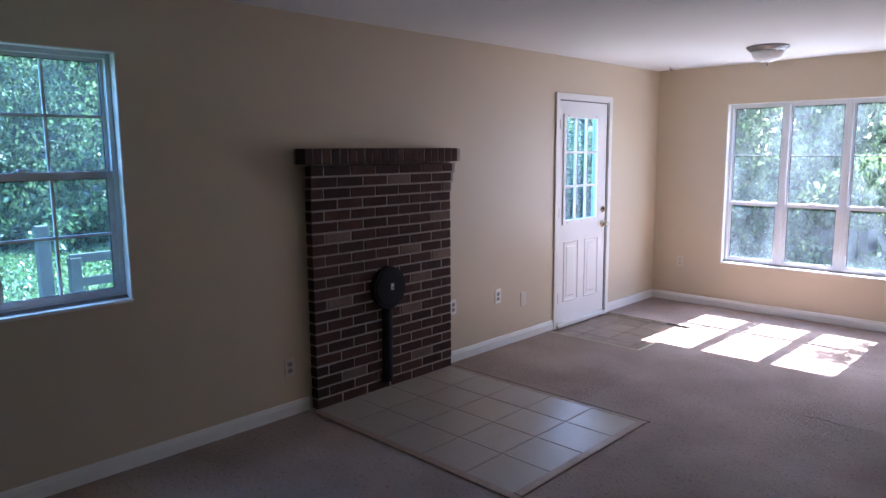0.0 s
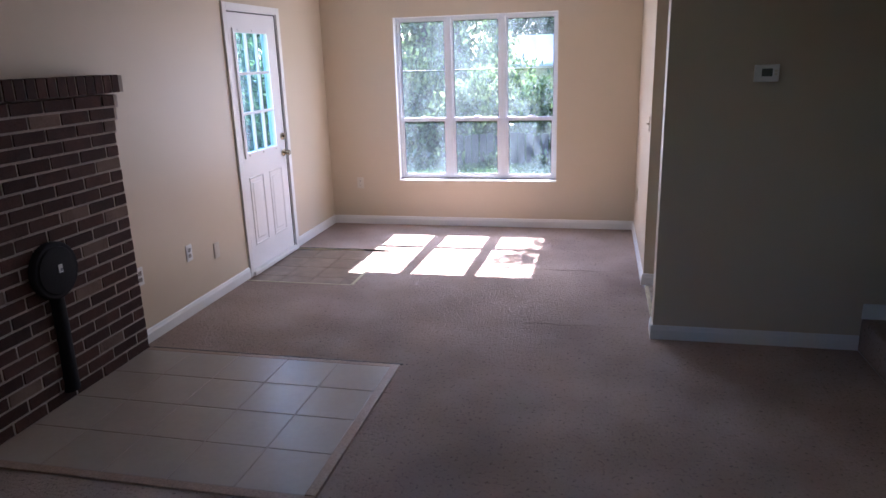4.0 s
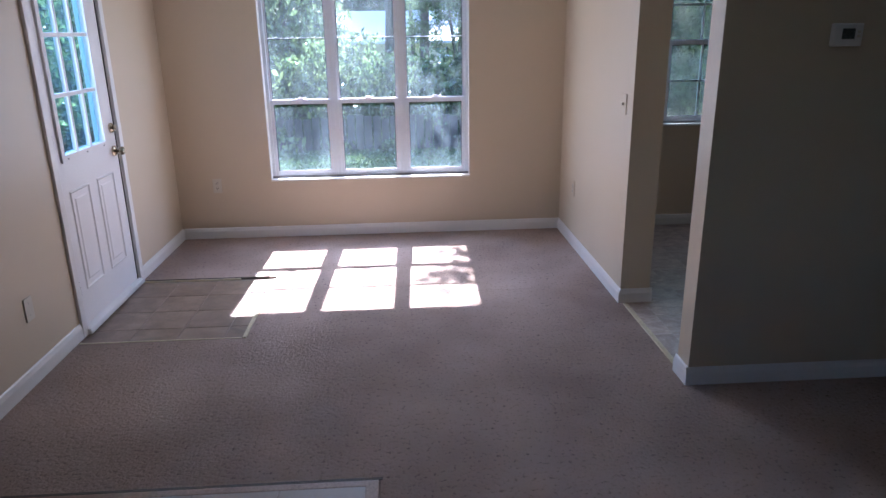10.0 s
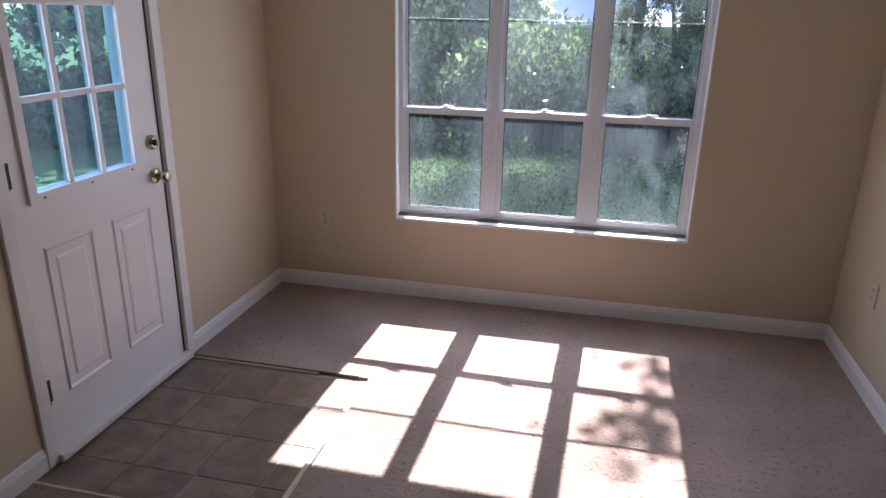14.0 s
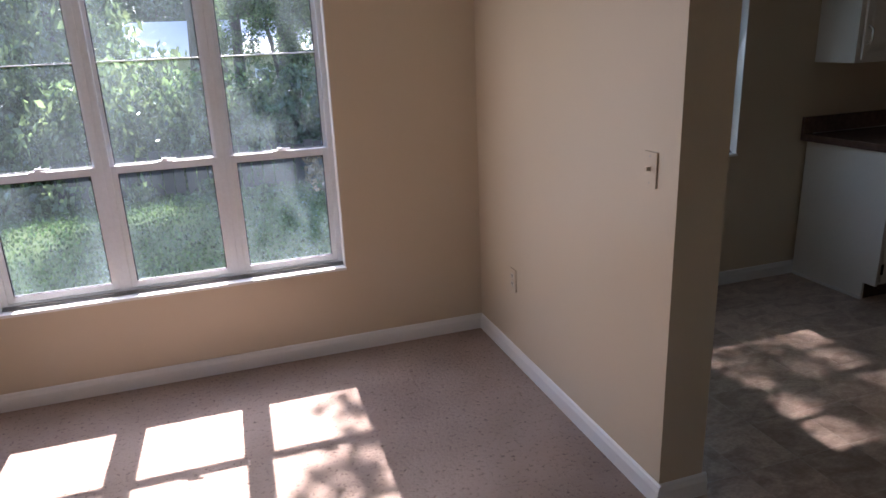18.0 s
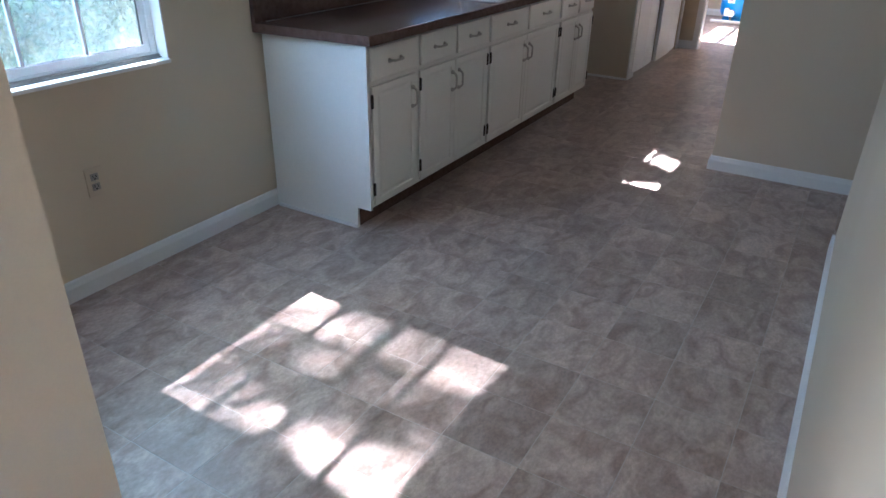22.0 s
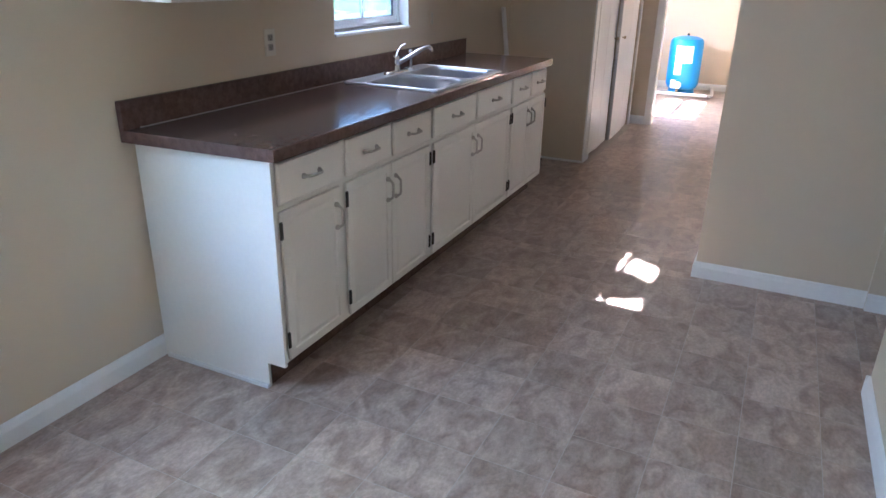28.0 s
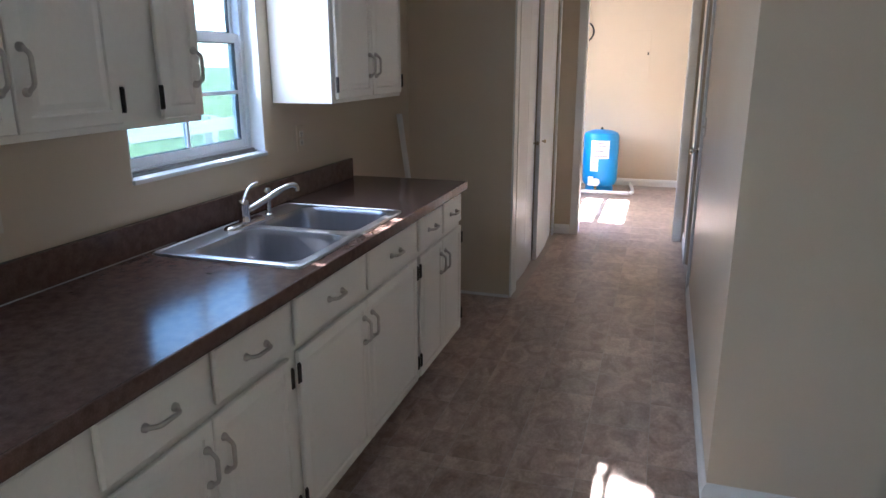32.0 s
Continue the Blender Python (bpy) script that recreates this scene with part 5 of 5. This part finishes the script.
# lawn blades and dry weeds
count = 60000
px, py = rng.uniform(-7, 9, count), 8.3 + 6.5 * rng.random(count) ** 1.3
pz = np.array([ground_height(a, b) for a, b in zip(px, py)]) + 0.05
tagged(new("grass", leaves_mesh("grass", np.stack([px, py, pz - 0.02], 1), 0.028 + 0.032 * rng.random(count), GRASS, 0.85)), "short green grass of the lawn", "grass", kind="stuff")
count = 30000
px, py = rng.uniform(-17, -5.5, count), rng.uniform(-2, 9, count)
pz = np.array([ground_height(a, b) for a, b in zip(px, py)]) + 0.05
tagged(new("grass", leaves_mesh("grass", np.stack([px, py, pz], 1), 0.05 + 0.05 * rng.random(count), GRASS, 0.8)), "short green grass of the side yard", "grass", kind="stuff")
count = 12000
px, py = rng.uniform(-0.5, 9, count), rng.normal(14.2, 0.5, count)
pz = np.array([ground_height(a, b) for a, b in zip(px, py)]) + 0.5 * rng.random(count) ** 1.5
tagged(new("dry_weeds", leaves_mesh("dry_weeds", np.stack([px, py, pz], 1), 0.05 + 0.08 * rng.random(count), WEED, 0.5)), "brown dry weeds along the lawn's edge", "weeds", kind="stuff")

# neighbouring house
home = thing("neighbour_house", pose(2.5, 29.0, -1.4), "low pale yellow house with a pale metal roof beyond the trees", "house")
part("wall", boxes((-6.5, 6.5, 0.0, 6.0, 0.0, 2.62)), SIDING, home)
for k in range(12):
    part("siding_board", boxes((-6.52, 6.52, -0.03, -0.001, 0.1 + 0.21 * k, 0.29 + 0.21 * k), bevel=0.008), SIDING, home)
bm = bmesh.new()
loft(bm, [[(x, -0.5, 2.56), (x, 3.0, 3.72), (x, 6.5, 2.56), (x, 6.5, 2.66), (x, 3.0, 3.84), (x, -0.5, 2.66)] for x in (-6.9, 6.9)])
part("roof", bm, ROOF, home)
for x in (0.9, 4.2):
    wv = part("window", boxes((x - 0.5, x + 0.5, -0.06, -0.02, 1.1, 2.1)), RAILWHITE, home)
    part("pane", boxes((x - 0.44, x + 0.44, -0.07, -0.058, 1.16, 2.04)), SCREEN, wv)
unit = part("cooler", boxes((-2.65, -2.15, -0.30, -0.03, 1.75, 2.12), bevel=0.02), RAILWHITE, home, "window air conditioner")
part("grille", boxes((-2.60, -2.20, -0.31, -0.298, 1.80, 2.06)), SCREEN, unit)

# fences


def post(parent, x, y, top, half=0.05, material=WEATHERED):
    z = ground_height(x, y)
    bm = boxes((x - half, x + half, y - half, y + half, z - 0.2, top), bevel=0.008)
    return part("post", bm, material, parent)


yard = thing("fence", pose(0, 0, 0), "weathered wooden post and rail fence in the side yard", "fence")
post(yard, -8.0, 2.24, 0.86, 0.062)
post(yard, -7.9, 2.50, 0.50, 0.055)
post(yard, -8.1, 4.9, 0.62, 0.055)
for z in (0.24, 0.50):
    part("rail", boxes((-7.90, -7.86, 2.45, 5.0, z - 0.06, z + 0.04), bevel=0.006), WEATHERED, yard)
part("rail", boxes((-8.06, -8.02, -0.5, 2.24, -0.02, 0.08), bevel=0.006), WEATHERED, yard)
rails = thing("fence", pose(0, 0, 0), "white painted rail fence behind the kitchen", "fence")
for x in (4.6, 6.2, 7.8, 9.4):
    post(rails, x, 10.1, 0.95, 0.055, RAILWHITE)
for z in (0.05, 0.42, 0.78):
    part("rail", boxes((4.5, 9.6, 10.03, 10.06, z, z + 0.13), bevel=0.006), RAILWHITE, rails)
old = thing("fence", pose(0, 0, 0), "old dark board fence at the back of the lawn", "fence")
for k in range(44):
    x = -3.9 + 0.16 * k + random.uniform(-0.008, 0.008)
    z = ground_height(x, 14.3)
    part("board", boxes((x - 0.07, x + 0.07, 14.3, 14.325, z - 0.1, z + 0.62 + random.uniform(-0.05, 0.05)), bevel=0.004), OLDFENCE, old)

# ---- pieces: bricks and tiles ----


def piece(name, mesh, parent, x, y, z, turn=0.0):
    ob = new(name, mesh)
    ob.parent = parent
    ob.matrix_basis = pose(x, y, z, 0, 0, turn)
    return ob


def brick_mesh(name, length, height, depth, material, seed):
    """A brick with its face at x = 0, running along y."""
    g = random.Random(seed)
    bm = boxes((-depth, 0.0, 0.0, length, 0.0, height), bevel=0.0035)
    for v in bm.verts:
        v.co += Vector((g.uniform(-1, 1) * 0.0008, g.uniform(-1, 1) * 0.0012, g.uniform(-1, 1) * 0.0010))
    return mesh_from(name, bm, material)


BL, BH, JOINT = (BY1 - BY0) / 6, COURSE - 0.0125, 0.0125
full = {m_: [brick_mesh("brick", BL - JOINT, BH, 0.06, m_, 3 + k) for k in range(3)] for m_ in (BRICK, PALEBRICK)}
half = {m_: [brick_mesh("brick", BL / 2 - JOINT, BH, 0.06, m_, 9)] for m_ in (BRICK, PALEBRICK)}
pale = {(20, 3), (19, 6), (16, 5), (15, 1), (13, 4), (12, 5), (10, 4), (9, 1), (7, 4), (2, 1), (2, 4)}
dice = random.Random(4)
width = BY1 - BY0
for row in range(22):
    out = BF + (0.012 * max(0, row - 18))
    y = BY0 - (0.006 * max(0, row - 18))
    end = BY1 + (0.007 * max(0, row - 18))
    z = 0.004 + COURSE * row
    k = 0
    starts = []
    if row % 2:
        starts.append((y, 'half'))
        y += BL / 2
    while y + BL - JOINT < end + 0.02:
        starts.append((y, 'full'))
        y += BL
    if end - y > 0.05:
        starts.append((y, 'half'))
    for k, (q, size) in enumerate(starts):
        m_ = PALEBRICK if (row, k) in pale else BRICK
        piece("brick", dice.choice(full[m_] if size == 'full' else half[m_]), fireplace, out + dice.uniform(-0.0015, 0.0015), q + 0.004, z)
soldier = [brick_mesh("brick", 0.0555, 0.093, 0.10, BRICK, 21 + k) for k in range(3)]
k = 0
q = 2.366
while q < 3.66:
    piece("brick", soldier[k % 3], fireplace, -3.345 + dice.uniform(-0.002, 0.002), q, 1.533)
    q += 0.0655
    k += 1


def tile_mesh(name, w, h, t, material, bevel=0.002):
    return mesh_from(name, boxes((0, w, 0, h, -t, 0), bevel=bevel), material)


ht = tile_mesh("tile", 0.305, 0.292, 0.012, HEARTHTILE, 0.003)
for i in range(5):
    for j in range(4):
        piece("tile", ht, hearth, hx0 + 0.0025 + 0.310 * i, hy0 + 0.0025 + 0.2968 * j, 0.005)
pt = {}
for i in range(4):
    for j in range(4):
        x0, y0 = PATCH[0] + 0.002 + 0.254 * i, PATCH[3] - 0.028 - 0.254 * (j + 1)
        w = min(0.250, PATCH[1] - 0.028 - x0)
        lo = max(y0, PATCH[2] + 0.02)
        h = y0 + 0.250 - lo
        key = (round(w, 3), round(h, 3))
        if w < 0.02 or h < 0.02:
            continue
        pt.setdefault(key, tile_mesh("tile", w, h, 0.004, PATCHTILE, 0.001))
        piece("tile", pt[key], patch, x0, lo, -0.010)

floor = tagged(new("floor"), "grey-brown mottled tile-patterned vinyl kitchen floor", "floor", kind="structure")
STEP, X0, Y0 = 0.254, 0.240, 4.550
spaces = [(-0.37, 3.62, 4.392, 6.916), (3.62, 7.42, 5.121, 6.19), (3.62, 5.536, 6.19, 6.916), (7.42, 9.986, 5.121, 6.916), (2.77, 3.60, 2.9, 4.392)]
made = {}
for a, b, c, d in spaces:
    for i in range(math.floor((a - X0) / STEP), math.ceil((b - X0) / STEP)):
        for j in range(math.floor((c - Y0) / STEP), math.ceil((d - Y0) / STEP)):
            x0, x1 = max(a, X0 + STEP * i), min(b, X0 + STEP * (i + 1))
            y0, y1 = max(c, Y0 + STEP * j), min(d, Y0 + STEP * (j + 1))
            w, h = round(x1 - x0 - 0.0026, 4), round(y1 - y0 - 0.0026, 4)
            if w < 0.015 or h < 0.015 or (1.85 < x0 < 4.45 and y0 > 6.42):
                continue
            if (w, h) not in made:
                made[(w, h)] = tile_mesh("tile", w, h, 0.004, TILE, 0.0004)
            piece("tile", made[(w, h)], floor, x0 + 0.0013, y0 + 0.0013, 0.0)
